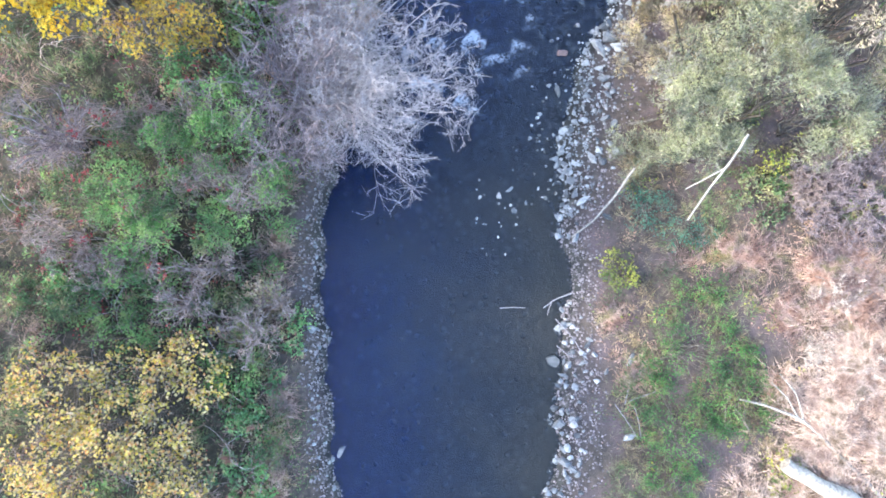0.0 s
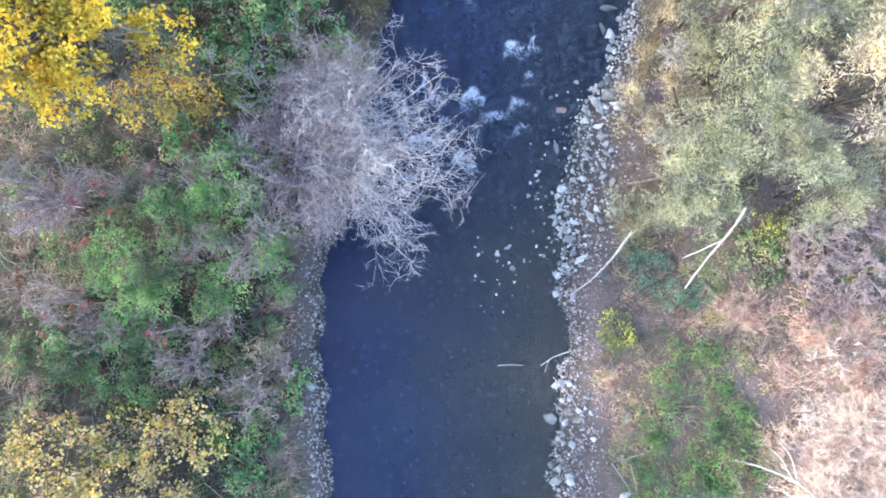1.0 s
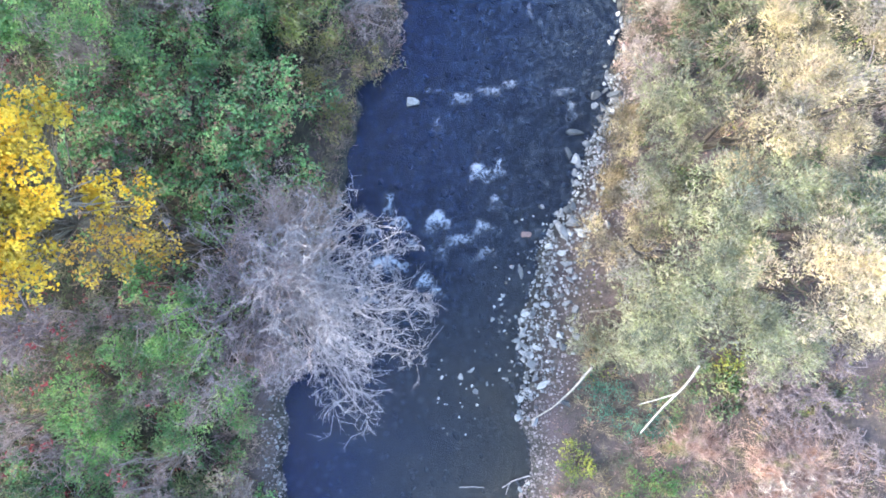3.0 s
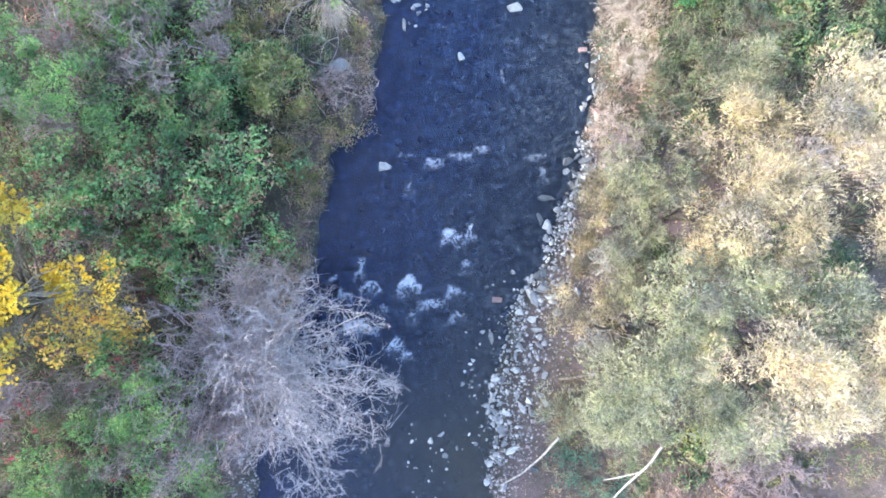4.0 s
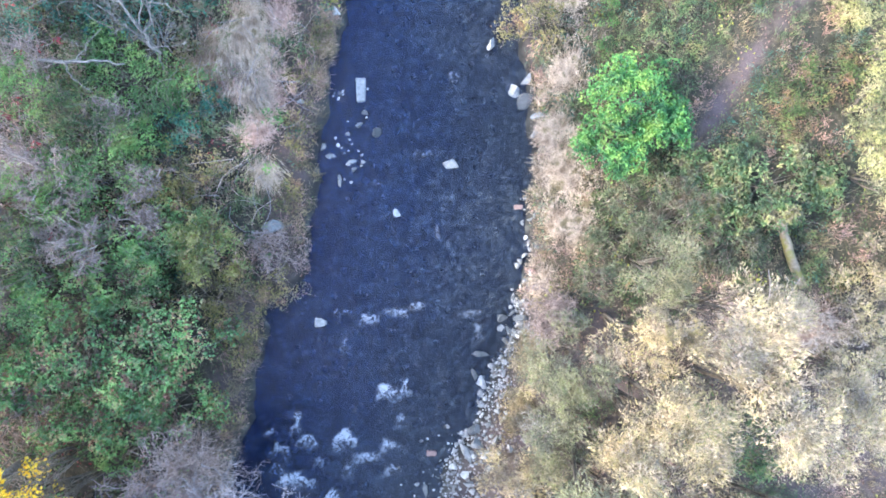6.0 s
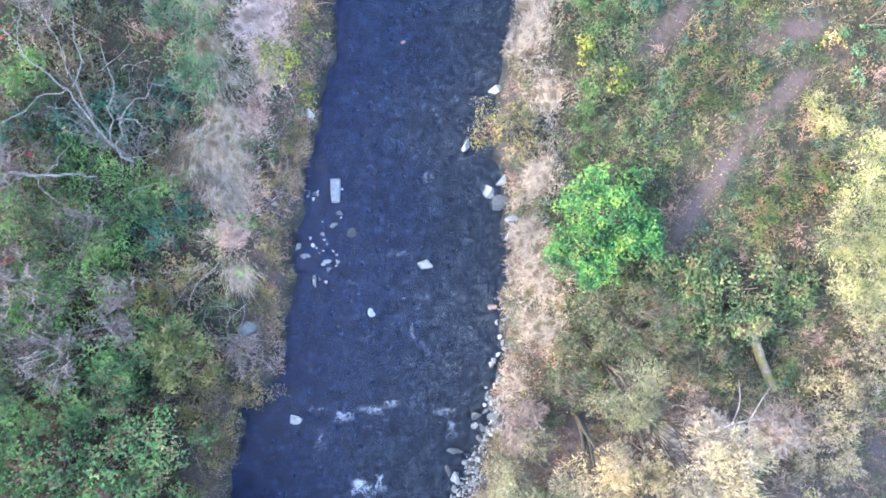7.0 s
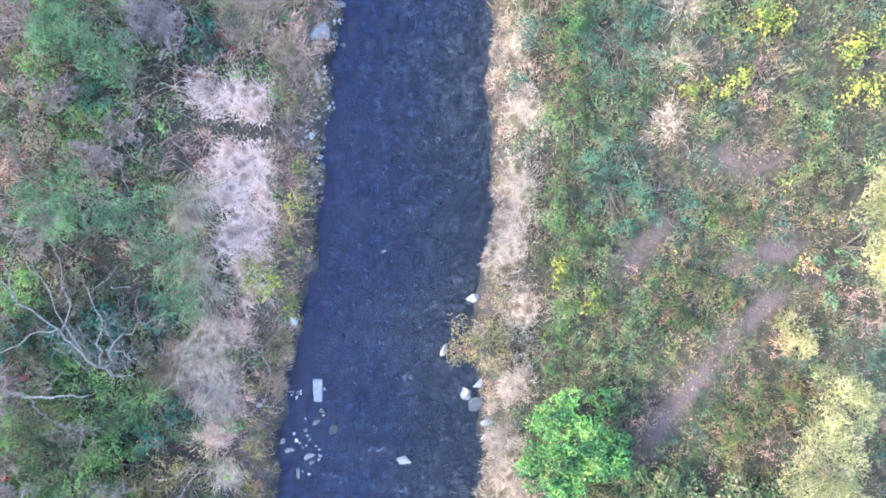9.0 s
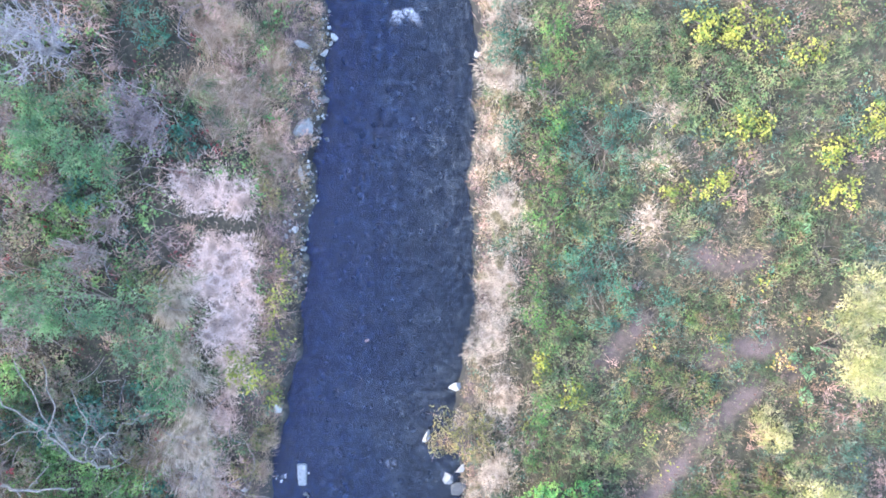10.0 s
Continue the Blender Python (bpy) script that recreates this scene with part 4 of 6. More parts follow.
# far eastern crowns take the leaves lightened in place of sun
for row in WILLOW_HIGH + WILLOW_LOW:
    bush("willow_tree", "pale olive willow with fine narrow leaves", "tree", "willows on the eastern bank", LEAF["palegreen" if row[0] > 19 else "dun" if row[0] < 9.3 and row[1] > 8.5 or row[1] > 15 else "willow_sunlit" if row[0] > 13 and row[1] < 15 or row[0] > 11.5 and row[1] < 8 and row[4] > 6 else "willow" if 9.5 < row[1] < 17 else "willow_green"], *row, size=0.145, width=0.165, per_m2=1200, clumps=int(6 + row[2] * row[3] * 6), spray=True, bark=BARK_DARK, loose=0.5, spread=1.15)
for row in [(12.0, 21.9, 1.35, 1.2, 3.0), (11.3, 20.2, 1.2, 1.2, 2.6), (13.0, 20.7, 1.0, 1.1, 2.6)]:
    bush("bush", "vivid lime-green bush beside dry grass", "bush", "lime-green bushes", LEAF["lime"], *row, size=0.115, width=0.7, per_m2=680, clumps=26, twigs=False, spread=1.25)
for row in [(10.9, 15.3, 1.1, 0.9, 1.8), (13.3, 17.8, 2.2, 1.4, 2.3), (15.7, 16.7, 1.2, 1.2, 1.8), (11.4, 16.6, 1.0, 0.9, 1.6)]:
    bush("shrub", "grey-green twiggy shrub in rough grass", "shrub", "grey-green shrubs", LEAF["greygreen"], *row, size=0.2, width=0.15, per_m2=380, spray=True)
for row in [(16.9, 18.9, 1.7, 1.5, 2.2), (18.7, 18.4, 1.2, 1.2, 1.8), (17.0, 17.7, 0.8, 0.6, 2.5), (15.0, 18.4, 0.9, 0.9, 1.8), (11.5, 2.6, 1.1, 0.9, 1.4), (14.2, 19.4, 1.0, 0.8, 1.5), (16.0, 9.2, 1.1, 1.0, 3.2), (14.2, 10.4, 0.9, 0.8, 3.6), (15.6, 17.6, 1.2, 1.0, 1.9)]:
    bush("bush", "green leafy bush in rough grass", "bush", "green bushes on the eastern bank", LEAF["deep"], *row, size=0.13, per_m2=400, clumps=18)
for row in [(20.9, 14.6, 1.5, 1.2, 2.2), (22.0, 16.6, 1.4, 1.3, 2.2), (20.3, 12.6, 1.3, 1.0, 2.0)]:
    bush("shrub", "pale yellowish shrub in rough grass", "shrub", "pale shrubs on the eastern bank", LEAF["willow"], *row, size=0.18, width=0.17, per_m2=480, spray=True)
for row in [(-6.7, 24.9, 1.8, 1.1, 1.8), (-1.9, 35.7, 0.9, 0.7, 1.0)]:
    bush("bush", "blue-green leafy bush above the bank", "bush", "blue-green bushes", LEAF["teal"], *row, size=0.14)
for row in [(-13.3, -3.8, 2.0, 1.6, 3.0), (-11.2, -5.5, 2.0, 1.6, 3.0), (-13.7, -6.4, 1.7, 1.3, 3.0), (-9.9, -3.8, 1.6, 1.2, 2.6), (-8.9, -2.7, 1.1, 0.8, 2.2), (-9.7, -6.7, 1.2, 1.2, 2.2)]:
    bush("bush", "autumn bush with pale yellow and orange leaves", "bush", "autumn bushes", LEAF["tangy"], *row, size=0.125, width=0.8, per_m2=180)
bush("shrub", "low shrub with faded orange and straw leaves", "shrub", "", LEAF["tangy"], 20.1, 27.9, 0.5, 0.45, 0.9, size=0.10, per_m2=180, twigs=False)
for row in [(-8.2, 8.8, 1.0, 0.9, 5.8), (-9.2, 7.6, 1.0, 0.9, 5.6), (-7.6, 8.0, 0.8, 0.8, 4.6)]:
    bush("tree", "small tree with sparse orange-brown leaves", "tree", "", LEAF["orange"], *row, size=0.13, per_m2=190)
YELGREEN = [(6.2, -0.1, 0.8, 0.8, 0.9), (11.8, -7.3, 0.7, 0.8, 0.9), (11.8, 3.6, 0.7, 0.35, 1.6), (0.25, 27.1, 0.85, 0.8, 1.5), (18.0, 39.7, 1.1, 0.8, 1.2),
            (16.1, 39.8, 0.8, 0.6, 1.1), (18.1, 36.4, 0.8, 0.7, 1.2), (21.7, 34.2, 0.9, 0.5, 1.2), (21.2, 35.6, 0.9, 0.5, 1.2), (22.7, 36.9, 0.8, 0.8, 1.2),
            (15.7, 34.1, 0.7, 0.35, 1.0), (17.3, 34.3, 0.7, 0.6, 1.1), (19.9, 39.1, 0.7, 0.4, 1.1), (12.4, 26.5, 0.5, 0.7, 1.1), (11.1, 27.4, 0.45, 0.7, 1.1)]
for row in YELGREEN:
    bush("yellow_plant", "leafy plant with yellow-green autumn leaves", "plant", "yellow-green plants", LEAF["yelgreen"], *row[:4], row[4] + 0.35, size=0.10, width=0.75, per_m2=250, twigs=False)
for row in [(1.2, 28.3, 0.5, 0.7, 1.0), (1.25, 29.7, 0.45, 0.7, 1.0), (1.0, 25.8, 0.4, 0.6, 0.8), (1.4, 31.0, 0.4, 0.6, 0.9), (0.9, 33.6, 0.4, 0.6, 0.6)]:
    bush("waterside_plant", "low yellowish green plant at the water's edge", "plant", "plants at the water's edge", LEAF["yelgreen" if row[1] < 31.5 else "olive"], *row, size=0.10, per_m2=170, twigs=False)
HERB = [(9.0, -3.0, 1.9, 1.7, 0.9), (8.3, -5.9, 1.7, 1.9, 0.9), (10.3, -4.7, 1.2, 1.7, 0.9), (9.5, -0.6, 1.2, 0.8, 0.8), (7.8, -7.9, 1.2, 1.0, 0.8), (16.1, 26.8, 1.9, 1.5, 0.9),
        (16.7, 37.7, 1.7, 1.7, 1.0), (12.1, 27.2, 1.2, 1.9, 1.0), (21.2, 31.8, 1.5, 1.0, 1.0), (13.6, 39.2, 1.9, 1.2, 1.0), (19.9, 22.6, 1.7, 1.3, 1.0), (17.9, 21.9, 1.2, 1.2, 0.9)]
MEADOW_BRAMBLE = [(10.9, 35.6, 0.7, 0.9, 1.1), (11.6, 28.9, 0.7, 0.8, 1.1), (11.0, 39.6, 0.8, 0.9, 1.1), (12.8, 33.4, 0.9, 0.7, 1.1), (14.9, 37.9, 0.8, 0.7, 1.0), (11.3, 25.9, 0.6, 0.7, 1.0), (16.2, 32.9, 0.8, 0.6, 1.0),
        (18.6, 37.6, 1.2, 1.2, 1.1), (11.4, 37.6, 0.9, 1.3, 1.1),
        (19.6, 33.4, 1.0, 0.8, 1.0), (11.2, 33.2, 0.8, 1.4, 1.0), (10.9, 30.0, 0.7, 1.2, 1.0), (10.9, 24.3, 0.6, 0.9, 0.9), (17.4, 29.6, 1.0, 0.7, 0.9), (14.0, 25.0, 1.1, 0.9, 0.9), (13.7, 22.8, 0.8, 0.7, 0.9), (13.6, 20.6, 0.6, 0.6, 0.9), (12.9, 24.0, 0.8, 0.7, 0.9), (15.6, 19.6, 0.7, 0.6, 0.9)]
for row in HERB + MEADOW_BRAMBLE:
    bush("bramble", "low spreading green bramble patch", "bramble", "brambles on the eastern bank", LEAF["lush" if row[1] < 0 or row[0] < 11.7 else "deep" if row[1] > 18 and row[0] < 16 or row[1] > 30 else "herb"], *row[:4], row[4] + 0.45, size=0.085, width=0.5, per_m2=400, twigs=False)
for row in [(7.2, 2.2, 1.0, 0.8, 0.8), (8.8, 1.3, 1.2, 0.6, 0.8), (13.0, 30.9, 1.4, 2.1, 1.0), (12.9, 35.7, 1.6, 1.8, 1.0), (9.6, 36.0, 0.6, 0.8, 1.0), (9.3, 38.8, 0.5, 0.6, 0.9), (9.4, 34.4, 0.4, 0.5, 0.8), (15.2, 29.6, 1.4, 0.9, 0.9), (9.6, 39.9, 0.8, 0.8, 1.0)]:
    bush("bramble", "blue-green bramble patch in rough grass", "bramble", "blue-green brambles", LEAF["teal"], *row[:4], row[4] + 0.4, size=0.085, width=0.4, per_m2=380, twigs=False)

for x, y in [(20.5, 33.0), (20.9, 27.5), (21.6, 28.2), (20.9, 26.6), (21.2, 35.3), (20.3, 28.3)]:
    bush("rosette_plant", "small vivid green leafy rosette on bare earth", "plant", "green rosettes", LEAF["emerald"], x, y, 0.3, 0.28, 0.7, size=0.14, width=0.45, per_m2=260, clumps=4, twigs=False)
SMALL_BUSHES = [(-7.2, 24.0, 0.9, 0.8, 1.7), (-4.4, 24.1, 0.7, 0.7, 1.3), (-3.6, 21.6, 0.7, 0.7, 1.2), (-6.2, 20.3, 1.0, 0.8, 1.8), (-8.4, 23.2, 0.9, 0.8, 2.0), (-4.6, 20.6, 0.9, 0.7, 1.5),
                (-5.6, 21.7, 0.8, 0.7, 1.6), (-7.0, 26.6, 0.9, 0.8, 1.8), (-3.9, 25.6, 0.7, 0.8, 1.3), (-8.7, 26.2, 1.0, 0.9, 2.0), (-3.2, 19.0, 0.7, 0.7, 1.2), (-9.6, 24.6, 1.0, 0.9, 2.2),
                (-6.5, 8.8, 1.0, 0.7, 2.2), (-8.2, 31.8, 1.0, 0.9, 2.0), (-5.6, 33.6, 0.9, 0.8, 1.6), (-7.6, 35.0, 1.0, 0.9, 2.0), (-6.0, 36.6, 0.9, 0.8, 1.8), (-3.2, 39.5, 0.8, 0.9, 1.6)]
for i, row in enumerate(SMALL_BUSHES):
    bush("bush", ("soft green small bush among dead stalks", "faded brown and green small bush", "blue-green small bush among dead stalks")[i % 3], "bush", "small bushes on the western bank",
         LEAF[("feather", "mixed", "teal")[i % 3]], *row, size=0.12, width=0.5, per_m2=300, twigs=False)

# the tall yellow tree
ytree = thing("tree", -10.2, 8.6, float(land(-10.2, 8.6)) - 0.1, "tall tree with bright golden yellow autumn leaves", "tree")
off = np.array(ytree.location)
tp, tr = grow(np.array([[0, 0, 0.0]]), np.array([[0.05, 0.02, 1.0]]), np.array([7.6]), np.array([0.17]), np.array([0.08]), 9, 0.05, 0.1)
child("trunk", np_mesh("trunk", *tubes(tp, tr, 9), BARK, True), ytree)
YELLOW_LOBES = [(-9.0, 10.9, 1.0, 0.9, 9.2), (-9.1, 9.5, 1.0, 1.0, 9.4), (-9.4, 8.2, 1.0, 0.9, 9.2), (-9.6, 7.1, 0.8, 0.8, 8.8), (-10.6, 10.7, 1.2, 1.2, 9.5), (-10.8, 8.8, 1.3, 1.3, 9.8), (-12.2, 9.8, 1.2, 1.4, 9.2), (-11.6, 7.4, 1.2, 1.0, 9.0), (-8.2, 9.4, 0.9, 0.6, 6.9), (-10.1, 9.6, 0.9, 0.8, 8.8), (-10.2, 7.9, 0.8, 0.7, 8.4)]
lobes, mids = [], []
for x, y, rx, ry, top in YELLOW_LOBES:
    p, up, c, d = crown_points(x, y, top - 1.1, rx, ry, 1.1, 22, int(math.pi * rx * ry * 460), 1.15)
    lobes.append(leaves(p - off, up, 0.115, 0.75))
    mids.append(c - off)
child("crown", np_mesh("crown", *joined(lobes), LEAF["yellow"]), ytree)
c = np.concatenate(mids)
st = tp[0][rng.integers(4, 9, len(c))]
t = np.linspace(0, 1, 6)[None, :, None]
limb = st[:, None] + (c - st)[:, None] * t + rng.normal(0, 0.09, (len(c), 6, 3)) * np.sin(np.pi * t)
child("limb_work", np_mesh("limb_work", *tubes(limb, np.repeat(np.linspace(0.045, 0.012, 6)[None], len(c), 0), 4), BARK, True), ytree)

# tall trees added out of view west of the stream, to shade it
for i in range(17):
    x, y, top = -21.5 - 4.5 * (i % 2) + rng.normal(0, 0.5), -16 + 4.4 * i + rng.normal(0, 0.6), 19.0 + rng.normal(0, 0.9)
    # one kept low, letting sun through to the autumn bushes
    if i in (3,):
        top = 13.5
    g = float(land(x, y))
    e = thing("tree", x, y, g - 0.1, "tall leafy tree added unseen to shade the stream", "tree", "tall trees west of the stream")
    tp, tr = grow(np.array([[0, 0, 0.0]]), np.array([[0, 0, 1.0]]), np.array([top * 0.8]), np.array([0.28]), np.array([0.10]), 9, 0.04, 0.15)
    child("trunk", np_mesh("trunk", *tubes(tp, tr, 9), BARK, True), e)
    p, up, cc, d = crown_points(0, 0, top * 0.58, 3.0, 3.0, top * 0.42, 60, 1700, 1.6)
    child("crown", np_mesh("crown", *leaves(p, up, 0.62, 0.7), LEAF["olive"]), e)
    st = tp[0][rng.integers(3, 9, len(cc))]
    t = np.linspace(0, 1, 5)[None, :, None]
    limb = st[:, None] + (cc - st)[:, None] * t
    tagged(child("limb_work", np_mesh("limb_work", *tubes(limb, np.repeat(np.linspace(0.07, 0.02, 5)[None], len(cc), 0), 4), BARK, True), e), kind="stuff")

# bare shrubs
for row in [(-8.3, 0.3, 2.1, 0.9, 2.6), (-6.9, -2.1, 1.3, 1.2, 2.5), (-10.4, 5.2, 1.8, 1.1, 4.0), (-13.4, 1.6, 1.2, 1.0, 3.5), (-10.9, 0.5, 2.1, 0.9, 2.6), (-8.1, 3.4, 0.8, 0.7, 4.2),
            (-8.8, 16.9, 1.6, 1.3, 2.8), (-7.4, 16.7, 1.7, 1.2, 4.0), (-8.6, 19.0, 1.6, 1.3, 4.0), (-5.5, 18.7, 1.2, 1.0, 2.8), (-6.8, 21.0, 1.5, 1.3, 2.4), (-10.0, 11.0, 1.5, 1.3, 3.2), (-8.5, 5.6, 1.3, 1.0, 4.2)]:
    bare_shrub("bare_shrub", "leafless brown shrub with tangled twigs", "bare shrubs on the western bank", TWIG_BROWN, *row, main=STEM_PALE)
bare_shrub("bare_shrub", "leafless dark purplish thicket beside dry grass", "", TWIG_MAUVE, -3.2, 36.2, 1.1, 1.8, 3.0, stems=16, per=(6, 6, 5))
for row in [(-7.0, 33.8, 1.4, 1.0, 2.0), (-4.9, 32.5, 1.4, 0.9, 1.6), (9.3, 14.3, 1.5, 1.1, 2.0), (13.7, 3.4, 1.8, 1.2, 2.0), (15.3, 2.1, 1.5, 1.2, 1.7), (14.8, 0.9, 1.9, 1.2, 1.4), (16.6, 0.3, 1.5, 1.3, 1.4), (16.6, 13.3, 1.6, 0.8, 1.2), (15.2, -0.8, 1.6, 1.1, 1.6), (16.6, -2.2, 1.4, 1.2, 1.5), (15.6, 3.6, 1.6, 1.1, 2.0), (12.9, 2.6, 1.1, 0.9, 1.8), (14.4, 2.5, 1.5, 1.0, 1.9), (13.4, 1.6, 1.3, 0.8, 1.5), (8.8, 13.5, 0.8, 0.9, 2.2)]:
    bare_shrub("bare_shrub", "leafless purple-brown shrub with dense fine twigs", "bare brown shrubs", TWIG_MAUVE if row[0] > 13 and 0 < row[1] < 4 else TWIG_BROWN, *row, stems=13, per=(5, 5, 4))
for row in [(14.0, -1.0, 1.4, 0.9, 1.5), (15.6, -3.4, 1.4, 1.0, 1.4), (13.4, -3.2, 1.1, 1.0, 1.3), (16.4, 13.6, 1.9, 0.8, 1.8), (19.4, 13.4, 1.5, 0.9, 1.7), (14.4, 13.3, 0.9, 0.7, 1.6)]:
    bare_shrub("bare_shrub", "leafless pale cream shrub in dry grass", "pale cream bare shrubs", STEM_CREAM, *row, stems=13, per=(6, 5, 4), radius=0.016, fine=0.008)
for row in [(-10.3, 2.3, 1.2, 1.0, 3.2), (-6.1, -0.9, 1.0, 1.0, 1.9), (-9.1, -0.9, 1.3, 0.9, 2.5), (-12.4, 0.5, 1.2, 0.9, 2.7), (-6.3, 3.0, 0.8, 0.9, 4.4), (-5.6, 17.5, 1.1, 1.0, 2.6), (-9.6, 19.6, 1.7, 1.4, 3.3), (-7.9, 18.6, 1.3, 1.2, 3.0), (-10.8, 17.6, 1.5, 1.4, 3.4), (-9.4, 22.9, 1.5, 1.4, 3.0), (-10.9, 14.6, 1.4, 1.2, 4.2), (-7.6, 29.0, 1.4, 1.3, 2.6), (-8.0, 36.0, 1.6, 1.5, 2.6), (-5.6, 31.4, 1.5, 0.8, 2.2)]:
    bare_shrub("bare_shrub", "leafless pinkish brown shrub with long pale stems", "pale-stemmed bare shrubs", TWIG_BROWN, *row, stems=13, per=(5, 5, 3), main=STEM_PALE, radius=0.017, fine=0.007)
for row in [(7.4, 8.1, 1.0, 0.9, 1.8), (8.5, 8.2, 0.9, 0.9, 2.6), (7.0, 4.2, 1.1, 0.8, 1.7), (8.0, 4.4, 1.0, 0.8, 2.3), (8.1, 11.6, 0.6, 0.9, 2.0)]:
    bush("shrub", "thin grey-green willow shrub over gravel", "shrub", "willow shrubs over gravel", LEAF["willow" if row[1] > 6 else "willow_green"], *row, size=0.13, width=0.16, per_m2=800, spray=True, loose=0.4, bark=BARK)
for row in [(8.3, 7.0, 1.1, 1.4, 2.4), (8.7, 10.0, 0.9, 1.0, 2.6)]:
    bare_shrub("bare_shrub", "leafless weathered grey shrub over gravel", "bare shrubs over gravel", TWIG_PALE, *row, stems=11, per=(5, 5, 3), radius=0.016, fine=0.007)
# the bare tree over the water
bare_shrub("bare_tree", "leafless pale grey tree leaning over the water", "", TWIG_GREY, -1.75, 6.0, 2.95, 4.5, 6.0, stems=44, per=(7, 7, 6), radius=0.0135, fine=0.0055, reach=(0.1, 0.84), share=0.34, base=(-4.2, 6.5), category="tree")
bare_shrub("bare_shrub", "leafless purplish shrub beside a leaning grey tree", "", TWIG_MAUVE, -4.7, 6.2, 2.6, 3.3, 5.8, stems=22, per=(7, 6, 5), base=(-5.0, 6.4), fine=0.007)
bare_shrub("bare_shrub", "leafless brownish purple shrub beside a leaning grey tree", "", TWIG_BROWN, -3.3, 9.0, 2.4, 1.7, 4.6, stems=20, per=(6, 6, 5), base=(-4.3, 8.4), main=STEM_PALE, radius=0.016)
bare_shrub("bare_shrub", "leafless mauve-grey shrub thicket", "", TWIG_MAUVE, -13.4, 4.9, 2.1, 1.9, 3.6, stems=20, per=(6, 6, 5), main=TWIG_GREY)
bare_shrub("bare_shrub", "leafless purplish shrub above the bank", "", TWIG_MAUVE, -4.1, 4.3, 1.3, 1.2, 4.0, stems=10, per=(6, 6, 5), base=(-5.3, 4.2))
bare_shrub("bare_shrub", "leafless grey shrub bowed towards the water", "", TWIG_BROWN, -1.0, 16.2, 1.3, 1.1, 1.3, stems=11, per=(6, 5, 3), base=(-2.4, 16.9), radius=0.014)
bare_shrub("bare_shrub", "leafless grey twiggy shrub under a crooked tree", "", LICHEN, -5.8, 24.8, 2.4, 2.0, 2.6, stems=8, per=(5, 5, 3), radius=0.016, fine=0.007, base=(-5.2, 23.4))
bare_shrub("bare_tree", "bare pale grey tree among bushes", "", TWIG_GREY, -6.2, 38.6, 1.9, 1.5, 4.0, stems=9, per=(6, 5, 4), radius=0.03, fine=0.008, base=(-6.4, 38.6), category="tree")

# sumac: bare crooked stems with red leaf tufts at the tips
RED_TIPS = [(-12.09, 5.33), (-11.74, 4.72), (-11.63, 4.92), (-11.12, 5.31), (-10.77, 5.51), (-10.97, 4.91), (-10.57, 4.39), (-11.44, 3.6), (-12.09, 3.36), (-10.48, 3.13), (-10.43, 2.57),
            (-9.82, 2.81), (-8.21, 2.78), (-11.85, 1.9), (-11.65, 1.49), (-9.53, 0.35), (-14.07, 2.14), (-13.31, 0.92), (-13.06, 0.52), (-12.61, 0.46), (-7.87, 6.51), (-10.61, 6.32)]
for x, y, top in [(-11.3, 5.0, 4.2), (-11.9, 3.3, 4.0), (-10.1, 2.8, 4.1), (-11.7, 1.4, 3.6), (-13.3, 0.9, 3.6), (-8.0, 2.6, 4.1), (-10.3, 6.4, 4.0), (-8.0, 6.3, 4.4), (-9.5, 0.3, 3.8),
                  (-9.6, 17.4, 3.4), (-9.9, 20.2, 3.2), (-8.8, 24.2, 2.6), (-7.4, 30.6, 3.2), (-8.5, 28.2, 2.8)]:
    g = float(land(x, y))
    e = thing("sumac", x, y, g - 0.05, "spindly sumac with tufts of red leaves", "shrub", "sumacs on the western bank")
    tips = [t for t in RED_TIPS if math.hypot(t[0] - x, t[1] - y) < 1.15]
    while len(tips) < 4:
        tips.append((x + rng.normal(0, 0.7), y + rng.normal(0, 0.7)))
    k = len(tips)
    t = np.linspace(0, 1, 7)[None, :, None]
    aim = np.array([[a - x, b - y, (top - g) * rng.uniform(0.88, 1.0)] for a, b in tips])
    pts = rng.normal(0, 0.15, (k, 1, 3)) * np.array([1, 1, 0]) + np.concatenate([aim[:, None, :2] * t ** 1.3, aim[:, None, 2:] * t], 2) + rng.normal(0, 0.05, (k, 7, 3)) * np.sin(np.pi * t)
    rad = np.repeat(np.linspace(0.022, 0.010, 7)[None], k, 0)
    for i in range(k):
        child("stem", np_mesh("stem", *tubes(pts[i:i + 1], rad[i:i + 1], 4), TWIG_BROWN, True), e)
        p = pts[i, -1] + rng.normal(0, 0.08, (7, 3))
        child("leaf_tuft", np_mesh("leaf_tuft", *leaves(p, np.tile([0, 0, 1.0], (7, 1)), 0.16, 0.36), LEAF["red"]), e)["kind"] = "stuff"

# arching dead canes over the western bank
n = 4200
px, py = scatter(n, lambda a, b, l, r: (l > 1.0) & (ripple(a, b, 1.8, 71) > np.where(b < 13, 0.1, -0.5)) & ~((b > 26) & (l < 4.4)))
n = len(px)
a = 6.283 * ripple(px, py, 3.5, 72) + rng.normal(0, 0.7, n)
long = rng.uniform(0.7, 2.0, n)[:, None]
t = np.linspace(0, 1, 6)[None, :]
rise = rng.uniform(0.5, 1.25, n)[:, None]
turn = a[:, None] + rng.normal(0, 0.7, n)[:, None] * t
cane = np.stack([px[:, None] + np.cos(turn) * long * t, py[:, None] + np.sin(turn) * long * t, land(px, py)[:, None] + rise * np.sin(np.pi * (0.08 + 0.72 * t)) + 0.15], -1)
cane += rng.normal(0, 0.025, cane.shape)
